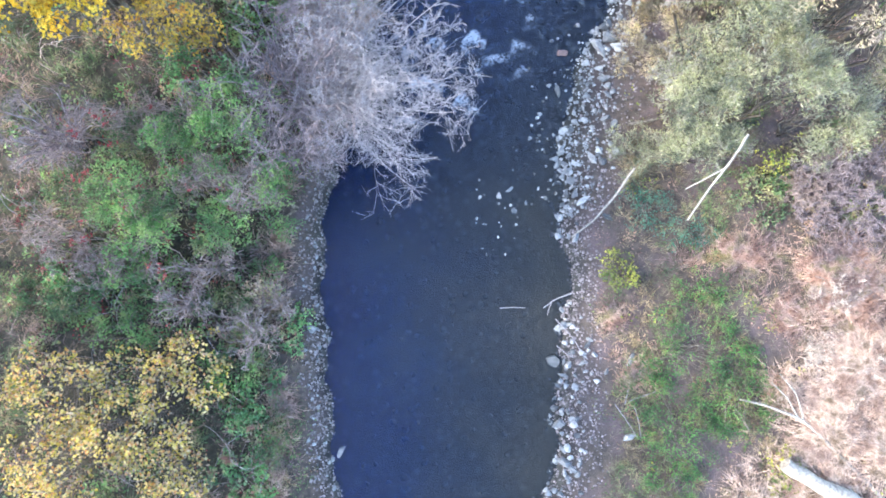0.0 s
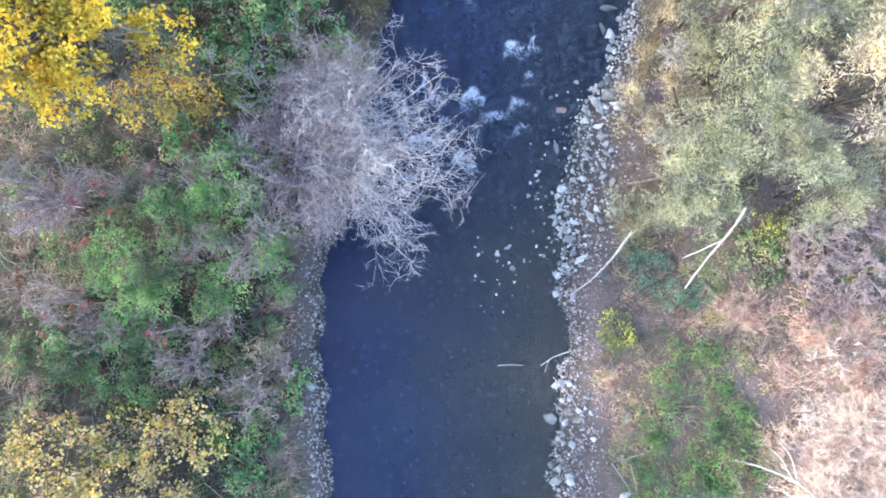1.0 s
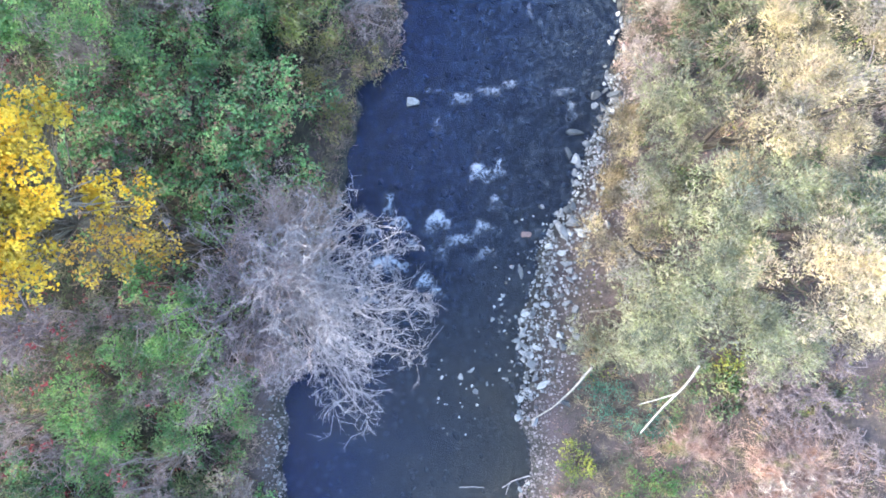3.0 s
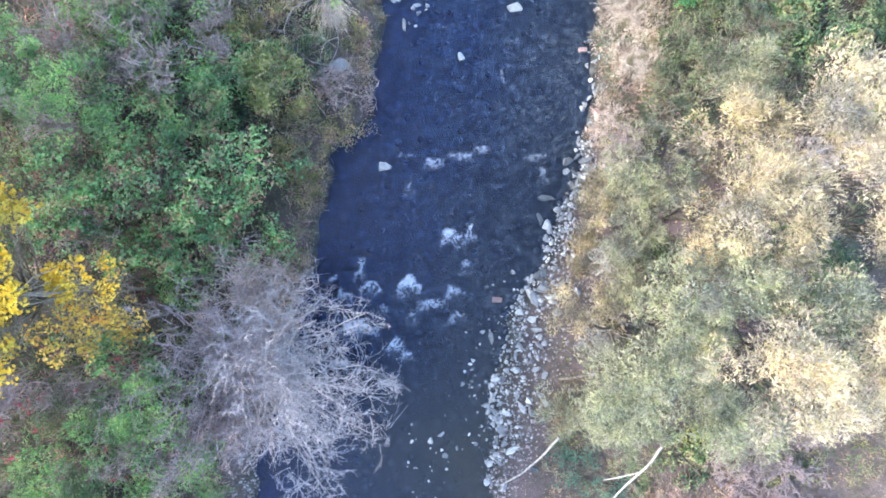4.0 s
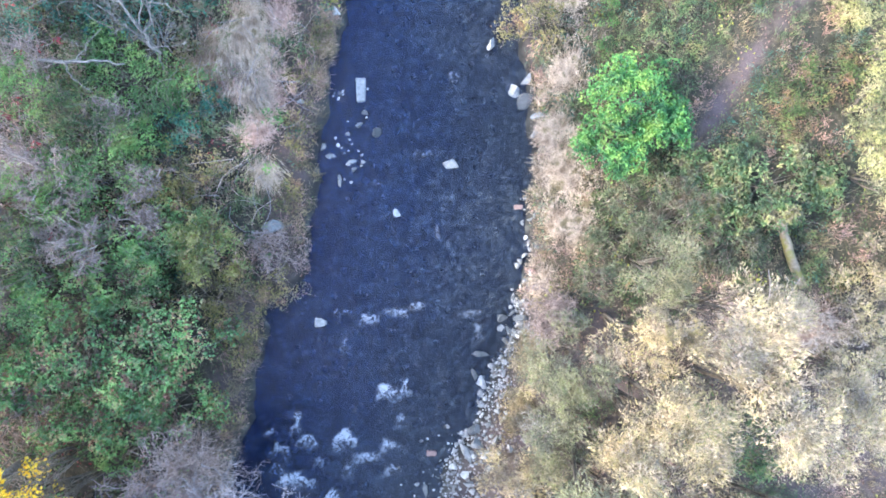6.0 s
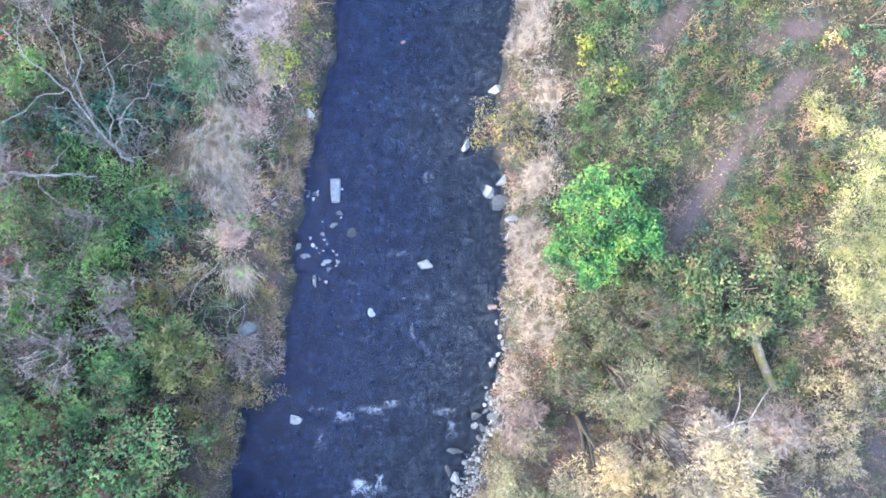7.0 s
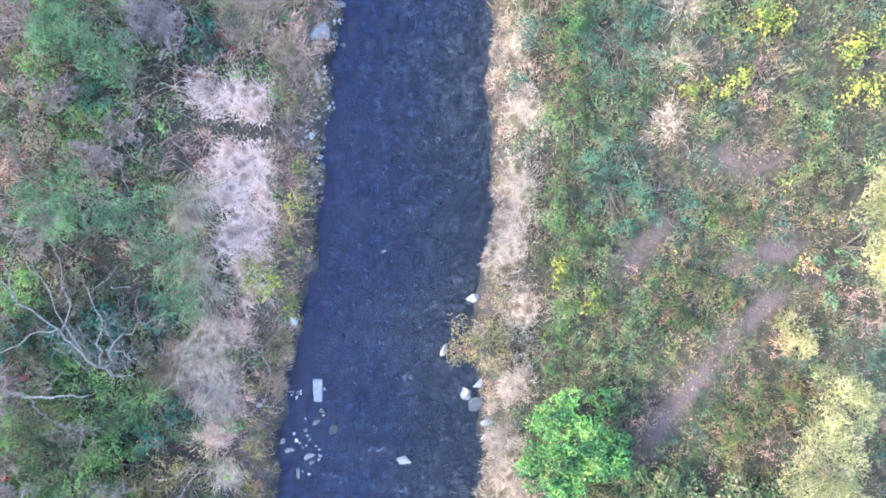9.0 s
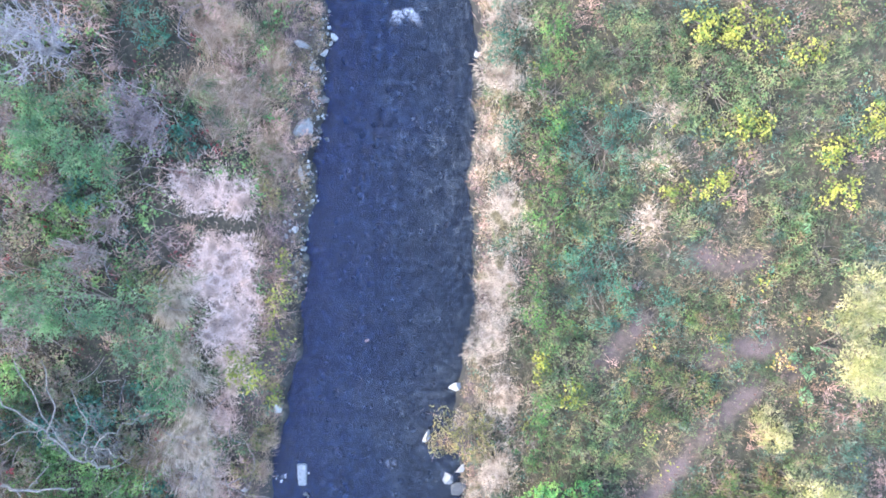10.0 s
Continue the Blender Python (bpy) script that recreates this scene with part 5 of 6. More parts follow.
width = np.repeat(np.linspace(0.012, 0.006, 6)[None], n, 0) * rng.uniform(0.7, 1.3, (n, 1))
half = rng.uniform(0, 1, n) < 0.55
tagged(new("dead_canes", np_mesh("dead_canes", *tubes(cane[half], width[half], 3), STEM_PALE, True)), "arching pinkish pale dead canes over the bank", "undergrowth", kind="stuff")
tagged(new("dead_canes", np_mesh("dead_canes", *tubes(cane[~half], width[~half], 3), TWIG_GREY, True)), "arching grey dead canes over the bank", "undergrowth", kind="stuff")

# ---- dry grass ----
TAN = [(14.2, -0.9, 2.1, 1.7, 0.8), (14.6, -3.6, 1.9, 1.7, 0.7), (13.6, -5.8, 1.5, 1.7, 0.7), (15.6, -6.9, 1.5, 1.6, 0.7), (10.7, 0.4, 1.6, 0.8, 0.6),
       (17.2, -4.5, 1.6, 2.4, 0.7), (15.3, 37.1, 0.9, 0.6, 0.4), (14.9, 32.9, 0.8, 0.6, 0.4), (15.1, 35.3, 0.9, 0.4, 0.4), (13.0, -8.2, 2.0, 1.4, 0.7), (18.6, 13.3, 1.4, 1.0, 0.6), (15.6, 12.9, 1.4, 0.8, 0.6)]
BANKSIDE = [(8.0, 10.4, 0.5, 0.7, 0.5), (7.3, 3.9, 0.5, 0.7, 0.5), (8.5, 12.4, 0.5, 0.8, 0.6)]
STRIP = [(9.6, 19.1, 1.1, 1.2, 1.0), (9.7, 17.3, 1.1, 1.0, 1.0), (9.2, 20.9, 0.8, 1.2, 1.0), (9.6, 22.9, 1.0, 1.0, 1.0), (9.3, 28.4, 0.9, 1.4, 0.9), (9.5, 30.6, 0.8, 1.5, 0.9),
         (9.6, 33.3, 0.9, 1.3, 0.9), (9.2, 35.6, 0.7, 0.9, 0.8), (9.4, 38.1, 0.8, 1.2, 0.9), (9.9, 25.9, 0.9, 1.0, 0.9), (9.5, 41.0, 0.9, 1.4, 0.9), (8.9, 15.2, 0.5, 0.9, 0.7)]
WESTERN = [(-2.55, 29.6, 0.35, 1.5, 1.1), (-2.5, 27.6, 0.5, 0.8, 1.0), (-1.6, 19.4, 0.5, 0.7, 0.7), (-2.3, 24.4, 0.65, 1.6, 1.1), (-1.9, 22.6, 0.45, 0.9, 0.9)]
for row in TAN:
    grass_patch("dry_grass", "pale tan dry grass lying in tangles", GRASS["pink" if row[1] > 30 else "rust" if row[1] > -3 and row[0] < 15 else "tan"], *row[:4], row[4] * 1.2, lean=1.1, width=0.012, stray=1.5, per_m2=380 if row[1] > 30 else 460 if row[1] > -3 and row[0] < 15 else 720)
for row in BANKSIDE:
    grass_patch("dry_grass", "thin dull tan grass behind the gravel", GRASS["olive"], *row, lean=1.0, per_m2=900)
for row in STRIP:
    FOOT.append((row[0], row[1], row[2] * 0.6, row[3] * 0.7))
    grass_patch("dry_grass", "pale dry grass leaning over the stream edge", GRASS["pink"], *row[:4], row[4] * 0.5, along=2.6, lean=0.6, per_m2=1150, width=0.014, stray=1.2)
for row in WESTERN:
    grass_patch("dry_grass", "long greyish tan grass combed along the bank", GRASS["pink"], *row, along=-1.4, lean=1.0, stray=0.35, per_m2=1200, width=0.012, comb=0.9)
for row in [(-1.0, 33.7, 1.4, 0.62, 0.42), (-0.7, 31.42, 1.12, 0.78, 0.42), (-0.7, 29.7, 1.15, 1.0, 0.42), (-0.65, 28.4, 0.95, 0.6, 0.42), (-0.65, 27.2, 0.6, 0.8, 0.42)]:
    FOOT.append((row[0], row[1], row[2] * 1.1, row[3] * 1.15))
    grass_patch("reed_patch", "pinkish pale dry reeds beside the stream", GRASS["reed"], *row, along=1.5, lean=0.7, per_m2=1600, width=0.02, stray=1.4, block=True, comb=0.25)
FOOT.append((-0.8, 32.62, 1.5, 0.3))
for row in [(-1.85, 20.6, 0.55, 0.75, 0.55), (-1.4, 22.4, 0.26, 1.15, 0.6), (-0.85, 25.2, 0.25, 1.2, 0.6)]:
    FOOT.append((row[0], row[1], row[2] * 0.9, row[3] * 0.9))
    grass_patch("reed_patch", "rose-tinted dry reeds bent over the bank", GRASS["rose"], *row, along=1.5, lean=0.8, per_m2=1250, even=True, width=0.018, stray=1.2)
for row in [(-0.7, 39.5, 1.8, 1.3, 0.9), (-0.4, 37.0, 1.6, 1.6, 0.9), (-3.3, 23.0, 0.9, 1.6, 0.8), (-1.0, 42.5, 1.8, 1.6, 0.9), (1.0, 35.2, 0.6, 2.0, 0.6), (1.2, 38.4, 0.5, 1.6, 0.6), (0.6, 23.8, 0.3, 1.0, 0.6)]:
    grass_patch("dry_grass", "brownish dry grass on the bank", GRASS["tanbrown"], *row[:4], row[4] * 0.8, along=1.4, stray=0.7, width=0.012, comb=0.7, per_m2=1000)


for row in [(-6.3, -6.9, 0.5, 1.3, 0.4), (-6.3, -4.6, 0.5, 1.3, 0.4), (-6.4, -1.2, 0.4, 1.2, 0.4), (-6.2, 1.2, 0.4, 1.2, 0.4), (-5.9, 3.2, 0.3, 0.8, 0.4), (6.2, -1.9, 0.6, 0.7, 0.4), (7.0, -3.9, 0.6, 0.9, 0.4), (12.2, -1.9, 0.7, 1.0, 0.5), (11.9, -4.6, 0.5, 1.0, 0.4)]:
    grass_patch("dry_stalks", "rust-brown dead stalks on the bank", GRASS["rust"], *row, per_m2=600)

# ---- rocks ----
def rock_mesh(name, mat, seed, flat=0.6, sub=3, cuts=10):
    """An angular boulder: a ball cut by random planes, then roughened."""
    r = random.Random(seed)
    bm = bmesh.new()
    bmesh.ops.create_icosphere(bm, subdivisions=sub, radius=1.0)
    for _ in range(cuts):
        n = Vector((r.gauss(0, 1), r.gauss(0, 1), r.gauss(0, 0.7))).normalized()
        d = r.uniform(0.28, 0.62)
        for v in bm.verts:
            over = v.co.dot(n) - d
            if over > 0:
                v.co -= n * over * 0.97
    sx, sy = r.uniform(0.8, 1.15), r.uniform(0.62, 0.98)
    for v in bm.verts:
        v.co *= 1.55 + 0.08 * noise.noise(v.co * 1.7 + Vector((seed * 3.1, 0, 0)))
        v.co = Vector((v.co.x * sx, v.co.y * sy, v.co.z * flat))
    me = bpy.data.meshes.new(name)
    bm.to_mesh(me)
    bm.free()
    me.materials.append(mat)
    return me


ROCKS = [rock_mesh("rock", ROCK, i, 0.5 + 0.04 * i) for i in range(8)]
BIG = [rock_mesh("boulder", ROCK, 20 + i, 0.5, 3, 10) for i in range(6)]
DARKS = [rock_mesh("rock", ROCK_DARK, 40 + i, 0.5) for i in range(5)]
SMALL_DARK = [rock_mesh("stone", ROCK_BANK, 70 + i, 0.55, 2, 7) for i in range(6)]
SMALL_MID = [rock_mesh("stone", ROCK_MID, 80 + i, 0.55, 2, 7) for i in range(6)]
SMALL = [rock_mesh("stone", ROCK, 60 + i, 0.55, 2, 7) for i in range(6)]


def rock(x, y, r, i, name="rock", label="pale grey angular rock by the stream", group="rocks by the stream", pool=None):
    pool = pool or (BIG if r > 0.25 else ROCKS if r > 0.1 else SMALL)
    ob = new(name, pool[i % len(pool)])
    ob.location = (x, y, max(float(land(x, y)) + r * 0.12, -r * 0.1))
    ob.rotation_euler = (rng.normal(0, 0.15), rng.normal(0, 0.15), rng.uniform(0, 6.283))
    ob.scale = (r * 1.1, r * 1.1, r * 1.1)
    return tagged(ob, label, "rock", group)


ROCKS_A = [(6.27, 9.25, 0.26), (6.07, 8.37, 0.3), (6.4, 8.72, 0.3), (6.67, 8.42, 0.22), (7.17, 8.96, 0.2), (6.95, 7.82, 0.22), (6.04, 7.54, 0.2), (6.18, 7.19, 0.24),
           (4.13, 7.06, 0.15), (4.47, 6.84, 0.2), (5.47, 6.55, 0.17), (6.33, 6.53, 0.17), (6.15, 5.66, 0.17), (6.5, 5.43, 0.2), (4.57, 5.27, 0.22), (5.05, 4.78, 0.13),
           (5.89, 4.45, 0.22), (5.6, 4.16, 0.2), (4.26, 4.23, 0.17), (4.51, 4.05, 0.17), (5.02, 3.96, 0.17), (4.75, 3.68, 0.2), (4.87, 3.31, 0.2), (4.66, 2.82, 0.2),
           (4.52, 2.46, 0.15), (5.23, 2.59, 0.22), (4.92, 2.81, 0.17), (6.1, 1.88, 0.2), (4.93, 1.21, 0.2), (4.34, 1.43, 0.15)]
ROCKS_B = [(3.94, -3.35, 0.3), (5.2, -2.79, 0.17), (4.52, -3.55, 0.2), (4.32, -3.97, 0.15), (5.5, -4.14, 0.13), (6.72, -3.43, 0.22), (4.41, -5.29, 0.13),
           (4.76, -5.54, 0.13), (4.76, -6.17, 0.15), (4.28, -7.16, 0.37), (4.14, -6.53, 0.11), (6.62, -6.16, 0.2), (-5.01, -1.98, 0.17), (-4.04, -6.58, 0.17), (5.87, -3.79, 0.13), (7.13, 3.73, 0.2)]
ROCKS_C = [(3.3, 17.64, 0.17), (0.49, 20.26, 0.22), (1.47, 19.61, 0.17), (6.59, 12.23, 0.2), (6.63, 11.16, 0.2), (6.37, 11.36, 0.17),
           (8.11, 13.64, 0.22), (8.29, 13.21, 0.22), (7.35, 13.64, 0.2), (8.0, 12.99, 0.17), (8.06, 15.86, 0.15), (8.33, 15.17, 0.15), (2.12, 2.84, 0.12), (2.49, 3.06, 0.11),
           (1.36, 2.8, 0.09), (2.67, 2.29, 0.14), (6.44, 9.29, 0.2), (5.83, 8.74, 0.15), (6.05, 9.18, 0.15)]
ROCKS_D = [(7.87, 22.36, 0.35), (8.14, 21.86, 0.35), (8.32, 22.82, 0.22), (6.94, 24.18, 0.2), (1.13, 22.28, 0.13), (2.06, 21.57, 0.17), (1.84, 21.06, 0.2), (0.74, 19.9, 0.22),
           (1.6, 19.69, 0.17), (1.66, 19.36, 0.13), (8.74, 21.43, 0.2), (8.6, 20.77, 0.15), (7.34, 13.26, 0.17), (7.68, 13.12, 0.17), (7.53, 12.76, 0.17), (-0.29, 21.87, 0.17)]
ROCKS_E = [(2.16, 39.09, 0.2), (1.66, 38.82, 0.13), (2.83, 38.82, 0.13), (2.57, 37.52, 0.13), (2.84, 37.15, 0.2), (2.1, 36.19, 0.33), (2.48, 35.72, 0.11), (2.92, 35.73, 0.13),
           (2.02, 34.43, 0.17), (1.79, 32.34, 0.13), (2.18, 32.35, 0.11), (2.38, 33.39, 0.11), (2.01, 31.65, 0.11), (3.24, 39.39, 0.15), (8.49, 38.89, 0.15), (1.74, 38.39, 0.17),
           (2.47, 38.37, 0.13), (1.06, 25.24, 0.17)]
for i, (x, y, r) in enumerate(ROCKS_A + ROCKS_B + ROCKS_C + ROCKS_D + ROCKS_E):
    rock(x, y, r * (0.78 if x < 2.6 and 18 < y < 23 else 0.82 if y < 10 and x > 3 else 1.0), i)
for i in range(26):
    rock(rng.uniform(0.7, 2.3), rng.uniform(18.8, 22.8), rng.uniform(0.04, 0.085), i, label="small pale stone in the shallows", group="stones in the shallows")
for i in range(30):
    y = rng.uniform(11.5, 18.5)
    rock(float(right_bank(y)) - rng.uniform(-0.25, 0.35), y, rng.uniform(0.05, 0.12), i, label="small pale stone at the water's edge", group="stones at the water's edge")
for i in range(70):
    y = rng.uniform(2.5, 9.5)
    rock(float(right_bank(y)) - 2.2 * rng.beta(1.0, 2.2), y, rng.uniform(0.03, 0.08), i, label="small pale stone in the shallows", group="stones in the shallows", pool=None if i % 3 else DARKS)
for i in range(20):
    rock(rng.uniform(1.2, 3.1), rng.uniform(0.6, 4.2), rng.uniform(0.028, 0.06), i, label="small pale stone in the shallows", group="stones in the shallows")
rock(2.54, 20.87, 0.19, 1, label="dark damp rock just above the water", pool=DARKS)


def slab(name, label, x, y, lx, ly, lz, turn, z, mat, tilt=0.0, category="slab"):
    bm = bmesh.new()
    bmesh.ops.create_cube(bm, size=1)
    for v in bm.verts:
        v.co = Vector((v.co.x * lx * (1 + 0.12 * v.co.y), v.co.y * ly, v.co.z * lz))
    bmesh.ops.bevel(bm, geom=bm.edges[:], offset=min(lz, lx) * 0.18, segments=2, affect="EDGES")
    bmesh.ops.subdivide_edges(bm, edges=bm.edges[:], cuts=1)
    for v in bm.verts:
        v.co += Vector((noise.noise(v.co * 5), noise.noise(v.co * 5 + Vector((9, 0, 0))), noise.noise(v.co * 4 + Vector((0, 7, 0))))) * 0.03
    me = bpy.data.meshes.new(name)
    bm.to_mesh(me)
    bm.free()
    me.materials.append(mat)
    ob = new(name, me)
    ob.matrix_world = pose(x, y, z, tilt, tilt * 0.6, turn)
    return tagged(ob, label, category)


FLAT = [rock_mesh("flat_rock", ROCK_MID, 90 + i, 0.9, 3, 9) for i in range(3)]


def flat_rock(name, label, x, y, lx, ly, lz, turn, z):
    ob = new(name, FLAT[int(abs(x) * 10) % 3])
    ob.matrix_world = pose(x, y, z, 4, 3, turn)
    ob.scale = (lx * 0.62, ly * 0.75, lz * 0.6)
    return tagged(ob, label, "rock")


slab("concrete_slab", "long pale concrete slab lying in shallow water", 1.93, 22.4, 0.36, 0.92, 0.16, 1, 0.02, CONCRETE)
flat_rock("boulder", "broad flat grey boulder on the bank", -1.42, 17.15, 0.72, 0.55, 0.45, -25, 0.60)
flat_rock("flat_rock", "flat pale rock awash in the stream", 5.28, 19.6, 0.56, 0.22, 0.22, -6, 0.02)
flat_rock("flat_rock", "flat white rock standing out of a riffle", 0.34, 13.45, 0.48, 0.24, 0.26, -4, 0.04)
flat_rock("flat_rock", "flat pale rock at the gravel edge", 4.12, -5.74, 0.6, 0.28, 0.2, 8, 0.08)
flat_rock("flat_rock", "flat pale rock under an overhanging shrub", 8.0, 26.25, 0.55, 0.3, 0.2, -8, 0.06)
flat_rock("flat_rock", "narrow upright pale rock in the shallows", 1.1, 18.9, 0.18, 0.4, 0.22, 12, 0.02)
slab("red_stone", "reddish brick-like stone in the stream", 4.68, 8.29, 0.40, 0.22, 0.16, -5, 0.0, ROCK_RED, 4, "stone")
slab("red_stone", "reddish stone near the bank", 8.01, 17.95, 0.34, 0.2, 0.16, 0, 0.0, ROCK_RED, 4, "stone")
slab("red_stone", "reddish stone half under water", 4.5, 28.0, 0.15, 0.11, 0.1, 20, 0.0, ROCK_RED, 4, "stone")


# ---- fallen wood ----
def log(name, label, points, r0, r1, mat, category="log", sides=10, forks=(), crook=0.0):
    """A fallen stem along points, with forks as further polylines."""
    o = Vector(points[0])
    e = thing(name, *o, label, category)

    def tube(line, a, b, n):
        q = np.array(line, float) - np.array(o)
        s = np.linspace(0, len(q) - 1, 4 * (len(q) - 1) + 1)
        full = np.stack([np.interp(s, np.arange(len(q)), q[:, k]) for k in range(3)], 1)
        full[1:-1] = (full[:-2] + full[1:-1] * 2 + full[2:]) / 4
        full += rng.normal(0, a * 0.12 + crook, full.shape)
        rad = np.linspace(a, b, len(full)) * rng.uniform(0.92, 1.08, len(full))
        return tubes(full[None], rad[None], n)
    v, f = tube(points, r0, r1, sides)
    child("stem", np_mesh("stem", v, f, mat, True), e)
    for line, a in forks:
        child("fork", np_mesh("fork", *tube(line, a, a * 0.5, 6), mat, True), e)
    # broken faces at both ends
    for i0 in (0, len(v) - sides):
        ring = v[i0:i0 + sides]
        cap = np.concatenate([ring, ring.mean(0, keepdims=True)])
        k = np.arange(sides)
        child("cut_end", np_mesh("cut_end", cap, np.stack([k, (k + 1) % sides, np.full(sides, sides)], 1), mat), e)
    return e


log("log", "slim bleached log propped over gravel", [(4.75, 1.2, 0.25), (5.5, 1.75, 0.65), (6.2, 2.6, 1.2), (6.75, 3.5, 1.8)], 0.032, 0.045, DEADWOOD)
log("dead_limb", "forked grey dead limb hanging from a willow", [(8.06, 1.5, 3.1), (8.6, 2.5, 3.7), (9.15, 3.4, 4.4), (9.5, 4.0, 4.5)], 0.03, 0.045, TWIG_PALE, "branch",
    forks=[([(8.95, 3.05, 4.1), (8.4, 2.75, 3.7), (7.95, 2.5, 3.3)], 0.034)])
log("log", "thick bleached fallen trunk in dry grass", [(11.7, -7.0, 1.4), (13.0, -7.8, 1.45), (14.6, -8.7, 1.4)], 0.25, 0.31, DEADWOOD)
log("dead_branch", "pale crooked branch lying on dry grass", [(10.35, -4.76, 1.2), (11.3, -5.0, 1.3), (12.49, -5.5, 1.3), (13.6, -6.6, 1.2), (15.2, -8.3, 1.1)], 0.035, 0.07, DEADWOOD, "branch", 7,
    forks=[([(12.3, -5.4, 1.3), (11.95, -4.7, 1.35), (11.4, -4.15, 1.4)], 0.035), ([(12.5, -5.5, 1.3), (12.3, -4.6, 1.35), (11.7, -3.85, 1.4)], 0.035)])
log("log", "mossy broken trunk fallen from a bush", [(18.7, 15.0, 0.75), (17.9, 16.3, 1.2), (17.2, 17.5, 1.8)], 0.20, 0.15, MOSSY)
log("dead_branch", "pinkish brown bare branch across brushwood", [(14.6, 12.95, 1.5), (15.7, 13.6, 1.8), (16.75, 14.0, 1.8), (17.9, 14.1, 1.5)], 0.022, 0.045, STEM_PALE, "branch", 7,
    forks=[([(16.7, 14.0, 1.8), (16.85, 14.9, 2.0), (16.7, 15.7, 2.1)], 0.03), ([(17.4, 14.08, 1.65), (17.6, 14.8, 1.9), (17.9, 15.4, 2.0)], 0.03)])
log("bare_tree", "crooked bare tree with lichen-grey limbs", [(-5.2, 23.0, 0.9), (-5.15, 23.5, 2.0), (-5.5, 24.3, 3.0), (-6.2, 25.5, 3.4), (-7.4, 26.5, 3.7), (-8.2, 27.5, 3.8)], 0.055, 0.016, LICHEN, "tree", 8,
    forks=[([(-5.2, 23.6, 2.2), (-4.85, 24.7, 2.9), (-3.5, 25.7, 3.2), (-2.6, 26.1, 3.2)], 0.032), ([(-5.3, 23.9, 2.5), (-4.9, 25.4, 3.2), (-5.0, 27.0, 3.6)], 0.03),
           ([(-5.5, 24.3, 3.0), (-6.1, 26.1, 3.6), (-6.8, 28.0, 3.8)], 0.028), ([(-6.2, 25.5, 3.4), (-7.6, 25.2, 3.3), (-8.9, 24.3, 3.0)], 0.026),
           ([(-4.85, 24.7, 2.9), (-4.2, 24.6, 3.0), (-3.4, 24.1, 3.0)], 0.028), ([(-5.9, 25.6, 3.5), (-5.7, 26.8, 3.7), (-5.9, 28.1, 3.8)], 0.026), ([(-7.4, 26.5, 3.7), (-7.5, 27.5, 3.9), (-7.2, 28.4, 3.9)], 0.024)], crook=0.055)
log("dead_branch", "grey fallen limb among bushes", [(-8.9, 22.9, 2.3), (-7.8, 22.75, 2.6), (-6.9, 22.85, 2.6), (-6.0, 22.8, 2.3)], 0.07, 0.03, LICHEN, "branch", 7,
    forks=[([(-7.5, 22.8, 2.6), (-7.0, 23.3, 2.7), (-6.6, 23.9, 2.7)], 0.025), ([(-7.9, 22.75, 2.6), (-7.6, 22.2, 2.6), (-7.0, 21.8, 2.5)], 0.022)], crook=0.03)
log("driftwood", "grey driftwood under a willow", [(7.95, 4.5, 0.6), (8.5, 5.0, 0.7), (9.2, 5.7, 0.9)], 0.04, 0.08, DEADWOOD, "branch", 7)
log("driftwood", "brown weathered log half sunk in cobbles", [(6.95, 5.35, 0.55), (7.6, 5.42, 0.62), (8.3, 5.55, 0.65)], 0.07, 0.05, BARK, "log", 8)
log("driftwood", "thin stick floating in still water", [(2.02, -1.41, 0.02), (2.5, -1.38, 0.04), (2.97, -1.42, 0.02)], 0.02, 0.015, TWIG_GREY, "stick", 5)
log("driftwood", "forked twig reaching into the water", [(4.7, -0.9, 0.25), (4.1, -1.12, 0.12), (3.65, -1.45, 0.03)], 0.03, 0.015, TWIG_GREY, "stick", 5,
    forks=[([(4.0, -1.15, 0.1), (3.85, -1.5, 0.06), (3.8, -1.7, 0.03)], 0.015)])
for line in ([(4.08, -1.85, 0.15), (4.73, -2.6, 0.3), (5.13, -3.45, 0.35)], [(4.09, -2.84, 0.15), (4.4, -3.12, 0.25), (4.7, -3.3, 0.3)], [(6.08, -4.97, 0.6), (6.5, -5.6, 0.65), (6.85, -6.19, 0.6)],
             [(6.75, -4.99, 0.65), (6.9, -5.6, 0.7), (6.98, -6.2, 0.6)], [(6.6, -4.86, 0.6), (7.3, -4.6, 0.7), (8.03, -4.35, 0.7)], [(6.44, -4.98, 0.6), (6.55, -4.5, 0.65), (6.68, -4.1, 0.6)]):
    log("stick", "thin grey stick lying on stones", line, 0.022, 0.014, TWIG_GREY, "stick", 5)

# ---- low growth on the banks ----
# leaf litter and low growth everywhere on the banks
cover("leaf_litter", "fallen brown leaves strewn over bare earth", LEAF["litter"], 30000, lambda a, b, l, r: (l > 0.2) | (r > bar_width(b) * 1.1), 0.11, 0.0, 0.05, per=6, spread=0.5)
cover("low_herbs", "low green herbs and creepers over the bank", LEAF["herb"], 130000,
      lambda a, b, l, r: off_bar(a, b, l, r) & ~open_path(a, b) & (ripple(a, b, 1.6, 41) > -0.15) & ~((a > 12.2) & (b < 1.5)), 0.085, 0.1, 0.8, per=36, spread=0.26)
cover("faded_herbs", "faded brownish herbs between the shrubs", LEAF["rusty"], 60000,
      lambda a, b, l, r: off_bar(a, b, l, r) & ~open_path(a, b) & (ripple(a, b, 1.6, 41) < 0.25), 0.09, 0.1, 0.6)
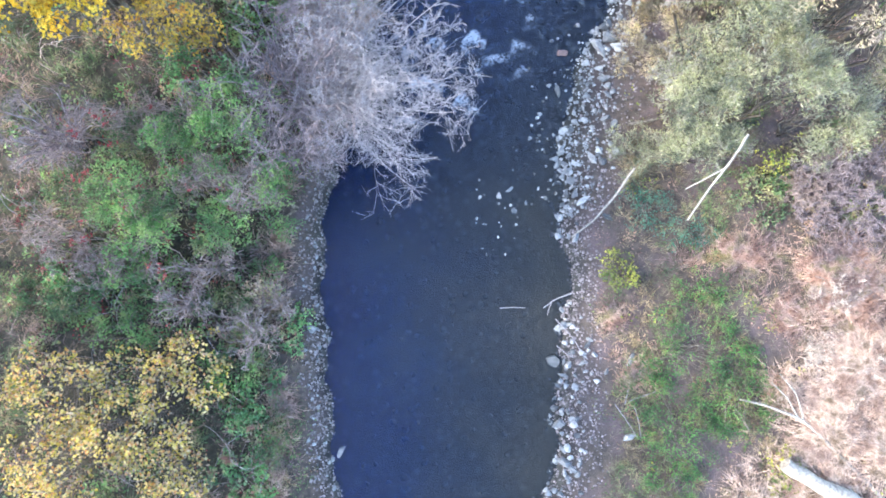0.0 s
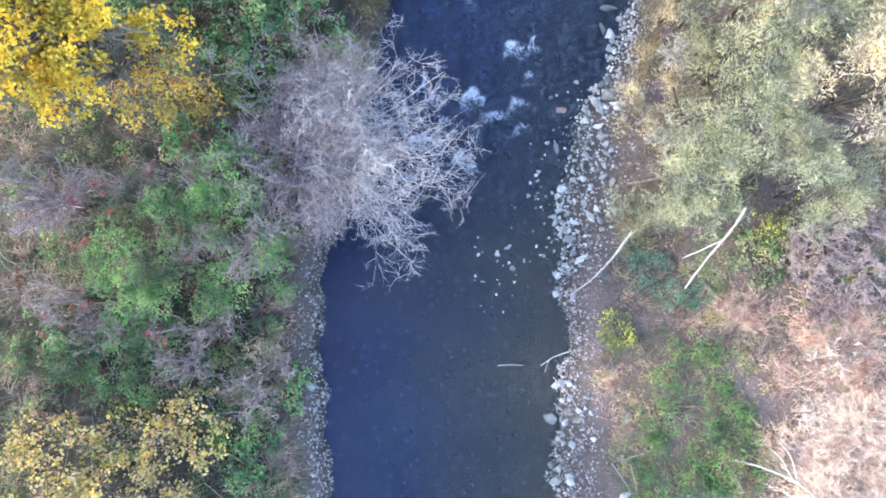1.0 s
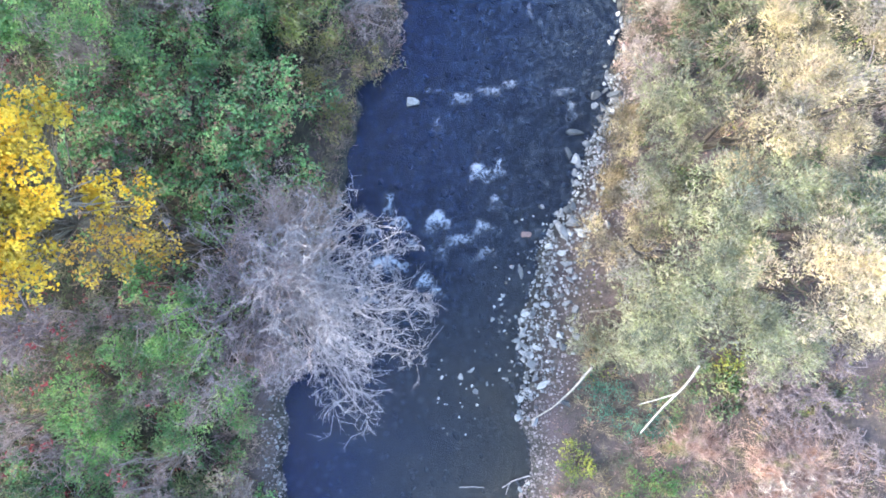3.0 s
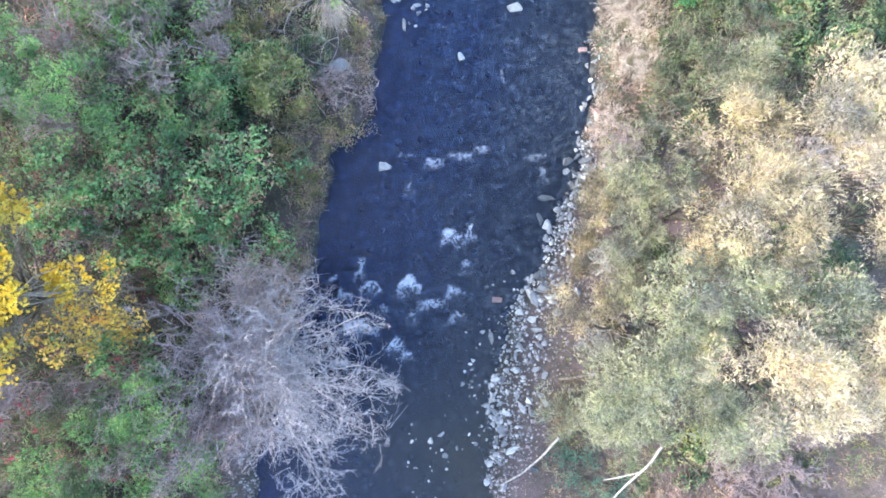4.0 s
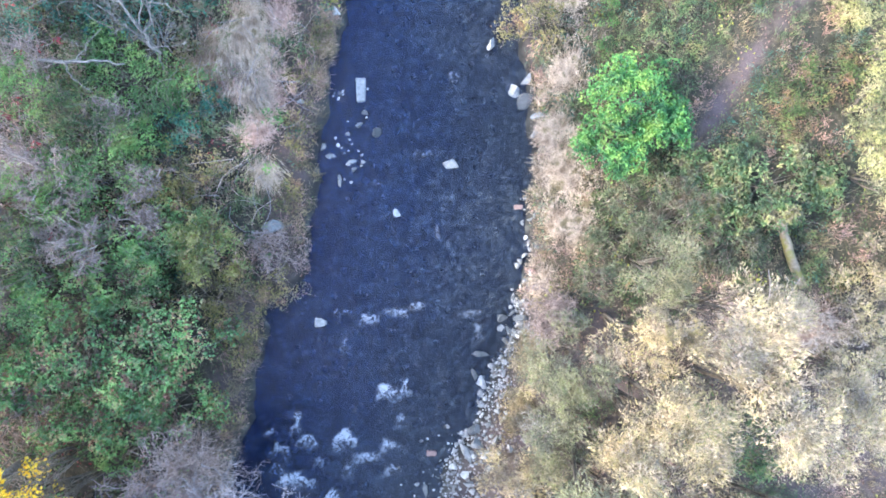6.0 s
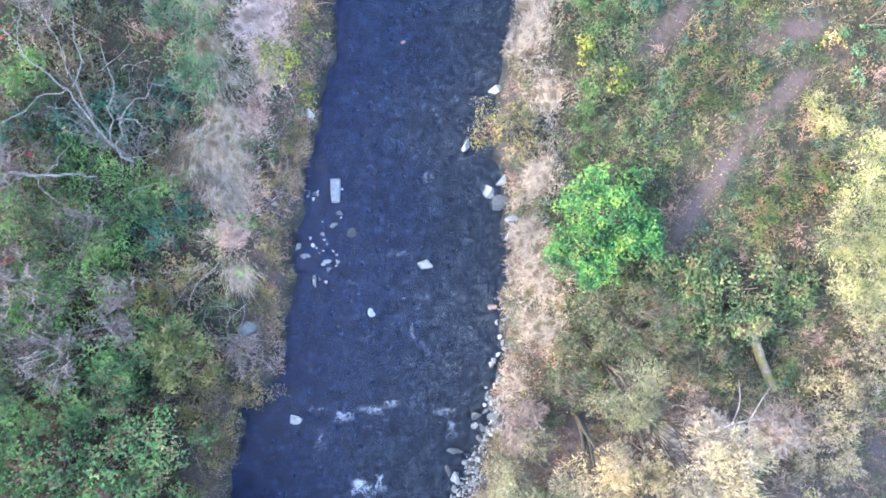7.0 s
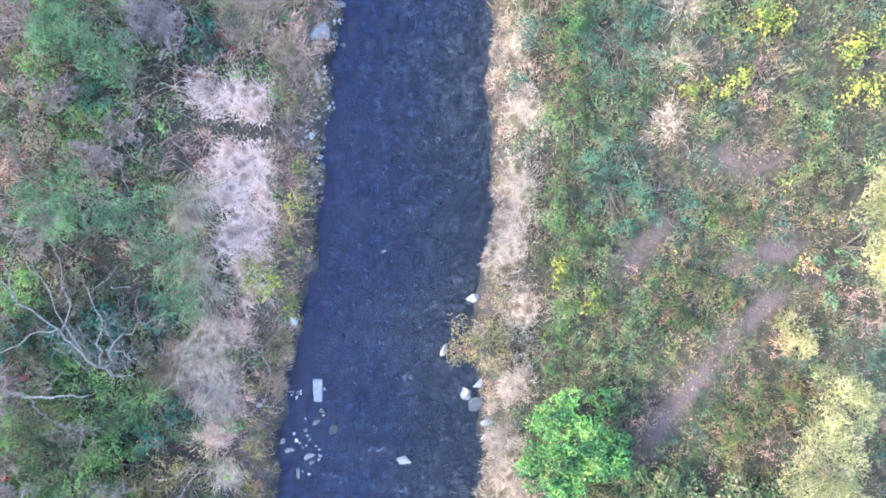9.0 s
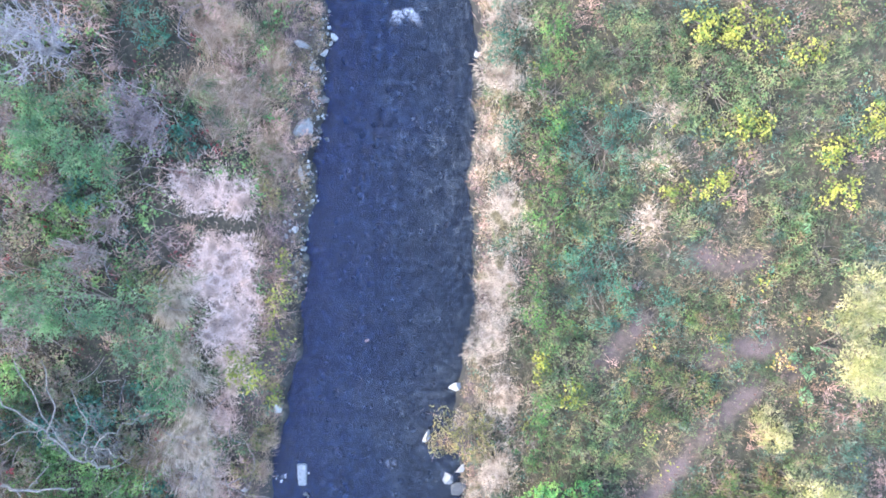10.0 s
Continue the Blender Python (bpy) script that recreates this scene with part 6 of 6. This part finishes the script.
cover("green_undergrowth", "soft green leafy undergrowth between bushes", LEAF["feather"], 90000,
      lambda a, b, l, r: (l > 1.5) & (ripple(a, b, 1.7, 57) > 0.0), 0.13, 0.2, 1.0, per=40, spread=0.3)
cover("dark_undergrowth", "dark green leafy undergrowth between bushes", LEAF["deep"], 50000,
      lambda a, b, l, r: (l > 1.2) & (ripple(a, b, 1.7, 57) < 0.15), 0.13, 0.2, 1.0, per=40, spread=0.3)
cover("blue_green_herbs", "blue-green leafy herbs in drifts", LEAF["teal"], 150000,
      lambda a, b, l, r: off_bar(a, b, l, r) & ~open_path(a, b) & (ripple(a, b, 2.0, 43) > 0.2) & (b > 15), 0.075, 0.1, 0.6, per=26, spread=0.17)


def meadow(a, b, l, r):
    return (r > np.where(b < 14, bar_width(b) * 1.1, 0.3)) & off_bar(a, b, l, r) & ~open_path(a, b) & ~((a > 12.2) & (b < 1.5))


def drift(a, b):
    """Which growth holds the ground: 0 green, 1 blue-green, 2 olive, 3 dull tan."""
    lush, cool = ripple(a, b, 1.5, 41) + 0.25 * ripple(a, b, 0.4, 46), ripple(a, b, 1.8, 43) + 0.25 * ripple(a, b, 0.4, 49)
    return np.where((cool > 0.35) & (b > 20), 1, np.where(lush > 0.15, 0, np.where(lush > -0.45, 2, 3)))


tussocks("green_stalks", "streaky green weed stalks in tufts", GRASS["green"], 26000, lambda a, b, l, r: meadow(a, b, l, r) & (drift(a, b) == 0), 0.5, 18, 0.012)
tussocks("blue_green_stalks", "blue-green weed stalks in drifts", GRASS["teal"], 26000, lambda a, b, l, r: meadow(a, b, l, r) & (drift(a, b) == 1), 0.45, 18, 0.012)
tussocks("dull_stalks", "dull pinkish tan dead stalks in the meadow", GRASS["dull"], 17000, lambda a, b, l, r: meadow(a, b, l, r) & (drift(a, b) == 3) & (b > 4), 0.42, 16, 0.012)
tussocks("olive_stalks", "olive weed stalks in the meadow", GRASS["olive"], 22000, lambda a, b, l, r: meadow(a, b, l, r) & (drift(a, b) == 2), 0.42, 16, 0.012)
tussocks("bank_grass", "olive grass hanging over the water's edge", GRASS["olive"], 34000, lambda a, b, l, r: (b > 9) & (b < 44) & ((l > 0.15) & (l < np.where(b < 28, 0.9, 1.9)) | (r > 0.15) & (r < 0.5) & (b > 14)), 0.36, 18, 0.014)
tussocks("bank_grass", "dull tan grass hanging over the water's edge", GRASS["dull"], 30000, lambda a, b, l, r: (b > 9) & (b < 44) & ((l > 0.15) & (l < np.where(b < 28, 0.9, 1.9)) | (r > 0.15) & (r < 0.5) & (b > 14)), 0.36, 18, 0.014)
tussocks("green_stalks", "arching green stalks between the bushes", GRASS["green"], 9000, lambda a, b, l, r: (l > 1.6) & (ripple(a, b, 1.5, 54) > 0.0), 0.9, 20, 0.018)
tussocks("dead_stalks", "pale pinkish dead stalks between the bushes", GRASS["dull"], 9000, lambda a, b, l, r: (b > 15) & (l > 0.8) & (ripple(a, b, 1.5, 53) > -0.1), 0.9, 18, 0.017)
tussocks("dead_stalks", "pinkish brown dead stalks between the bushes", GRASS["rust"], 8000, lambda a, b, l, r: (b < 17) & (l > np.where((b > 8) & (b < 19), 0.2, 1.4)) & (ripple(a, b, 1.5, 53) > -0.1), 0.9, 20, 0.016)
cover("red_creeper", "scattered red autumn creeper leaves", LEAF["red"], 46000,
      lambda a, b, l, r: (l > 3.2) & (ripple(a, b, 0.7, 44) > 0.38), 0.12, 0.2, 0.9, per=9)
cover("yellow_weeds", "scattered small yellow weeds in the grass", LEAF["yelgreen"], 30000,
      lambda a, b, l, r: (r > 1.0) & ~open_path(a, b) & (ripple(a, b, 0.6, 45) > 0.5), 0.11, 0.2, 0.7, per=12)
px, py = scatter(95000, lambda a, b, l, r: off_bar(a, b, l, r) & ~open_path(a, b) & (ripple(a, b, 1.3, 47) > -0.15))
tagged(new("grass", np_mesh("grass", *grass_blades(px, py, 0.5, 0.8, 0.7 + ripple(px, py, 3, 48), 0.011), GRASS["mixed"])), "thin faded grass over the banks", "grass", kind="stuff")

# ---- stony strips, their stones last ----
def pebbles(name, label, px, py, lo, hi, mat):
    """Many small stones joined into one surface."""
    g = (1 + 5 ** 0.5) / 2
    base = unit(np.array([(-1, g, 0), (1, g, 0), (-1, -g, 0), (1, -g, 0), (0, -1, g), (0, 1, g), (0, -1, -g), (0, 1, -g), (g, 0, -1), (g, 0, 1), (-g, 0, -1), (-g, 0, 1)]))
    hull = bmesh.new()
    for q in base:
        hull.verts.new(q)
    bmesh.ops.convex_hull(hull, input=hull.verts[:])
    hull.verts.index_update()
    face = np.array([[v.index for v in fc.verts] for fc in hull.faces])
    hull.free()
    n = len(px)
    s = rng.uniform(lo, hi, (n, 1, 1)) * rng.uniform(0.7, 1.3, (n, 1, 3)) * np.array([1, 1, 0.6])
    a = rng.uniform(0, 6.283, n)
    v = base[None] * s * rng.uniform(0.78, 1.18, (n, 12, 1))
    x = v[..., 0] * np.cos(a)[:, None] - v[..., 1] * np.sin(a)[:, None]
    y = v[..., 0] * np.sin(a)[:, None] + v[..., 1] * np.cos(a)[:, None]
    v = np.stack([x + px[:, None], y + py[:, None], v[..., 2] + land(px, py)[:, None] + 0.01], -1).reshape(-1, 3)
    f = (np.arange(n)[:, None, None] * 12 + face[None]).reshape(-1, 3)
    return tagged(new(name, np_mesh(name, v, f, mat)), label, "gravel", kind="structure")


n = 4000
py = rng.uniform(-10, 14.5, n)
px = right_bank(py) + bar_width(py) * rng.beta(1.1, 1.6, n) * 1.12 - 0.2
low = (py < 2) | (px - right_bank(py) > bar_width(py) * rng.uniform(0.05, 0.8, n))
pebbles("gravel_bar", "dull grey gravel behind the water's edge", px[low], py[low], 0.02, 0.06, ROCK_BANK)
east_gravel = pebbles("gravel_bar", "pale gravel and pebbles along the water", px[~low], py[~low], 0.02, 0.07, ROCK)
n = 1500
py = rng.uniform(-10, 4.5, n)
px = left_bank(py) - rng.beta(1.2, 1.8, n) * 1.0 + 0.1
west_gravel = pebbles("gravel_bank", "grey stones packed along the western bank", px, py, 0.02, 0.055, ROCK_BANK)
n = 260
py = rng.uniform(30, 43, n)
px = left_bank(py) - rng.beta(1.2, 1.8, n) * 0.9 + 0.1
pebbles("gravel_edge", "scattered stones on the grassy edge", px, py, 0.03, 0.08, ROCK)
n = 700
py = rng.uniform(-9, 43, n)
px = left_bank(py) + (right_bank(py) - left_bank(py)) * rng.uniform(0.12, 0.88, n)
pebbles("bed_stones", "dark cobbles on the stream bed", px, py, 0.06, 0.16, ROCK_DARK)
for i in range(290):
    y = rng.uniform(-9, 13.6)
    x = float(right_bank(y)) + float(bar_width(y)) * rng.beta(1.1, 2.0) * 1.1 - 0.4
    r = 0.055 + 0.15 * rng.beta(1.1, 2.8)
    if -1.0 < y < 1.1:
        y, r = y + 5.5, r * 0.8
        x = float(right_bank(y)) + float(bar_width(y)) * rng.uniform(0, 0.8)
    ob = new("stone", (SMALL if i % 5 < 3 else SMALL_MID)[i % 6])
    ob.parent = east_gravel
    ob.location = (x, y, float(land(x, y)) + r * 0.25)
    ob.rotation_euler = (rng.normal(0, 0.3), rng.normal(0, 0.3), rng.uniform(0, 6.283))
    ob.scale = (r, r, r)
for i in range(110):
    y = rng.uniform(-9, 3.6)
    x = float(left_bank(y)) - 0.9 * rng.beta(1.2, 1.6) + 0.05
    r = 0.04 + 0.09 * rng.beta(1.2, 3)
    ob = new("stone", (SMALL if i % 7 == 0 else SMALL_DARK if i % 2 else SMALL_MID)[i % 6])
    ob.parent = west_gravel
    ob.location = (x, y, float(land(x, y)) + r * 0.25)
    ob.rotation_euler = (rng.normal(0, 0.3), rng.normal(0, 0.3), rng.uniform(0, 6.283))
    ob.scale = (r, r, r)
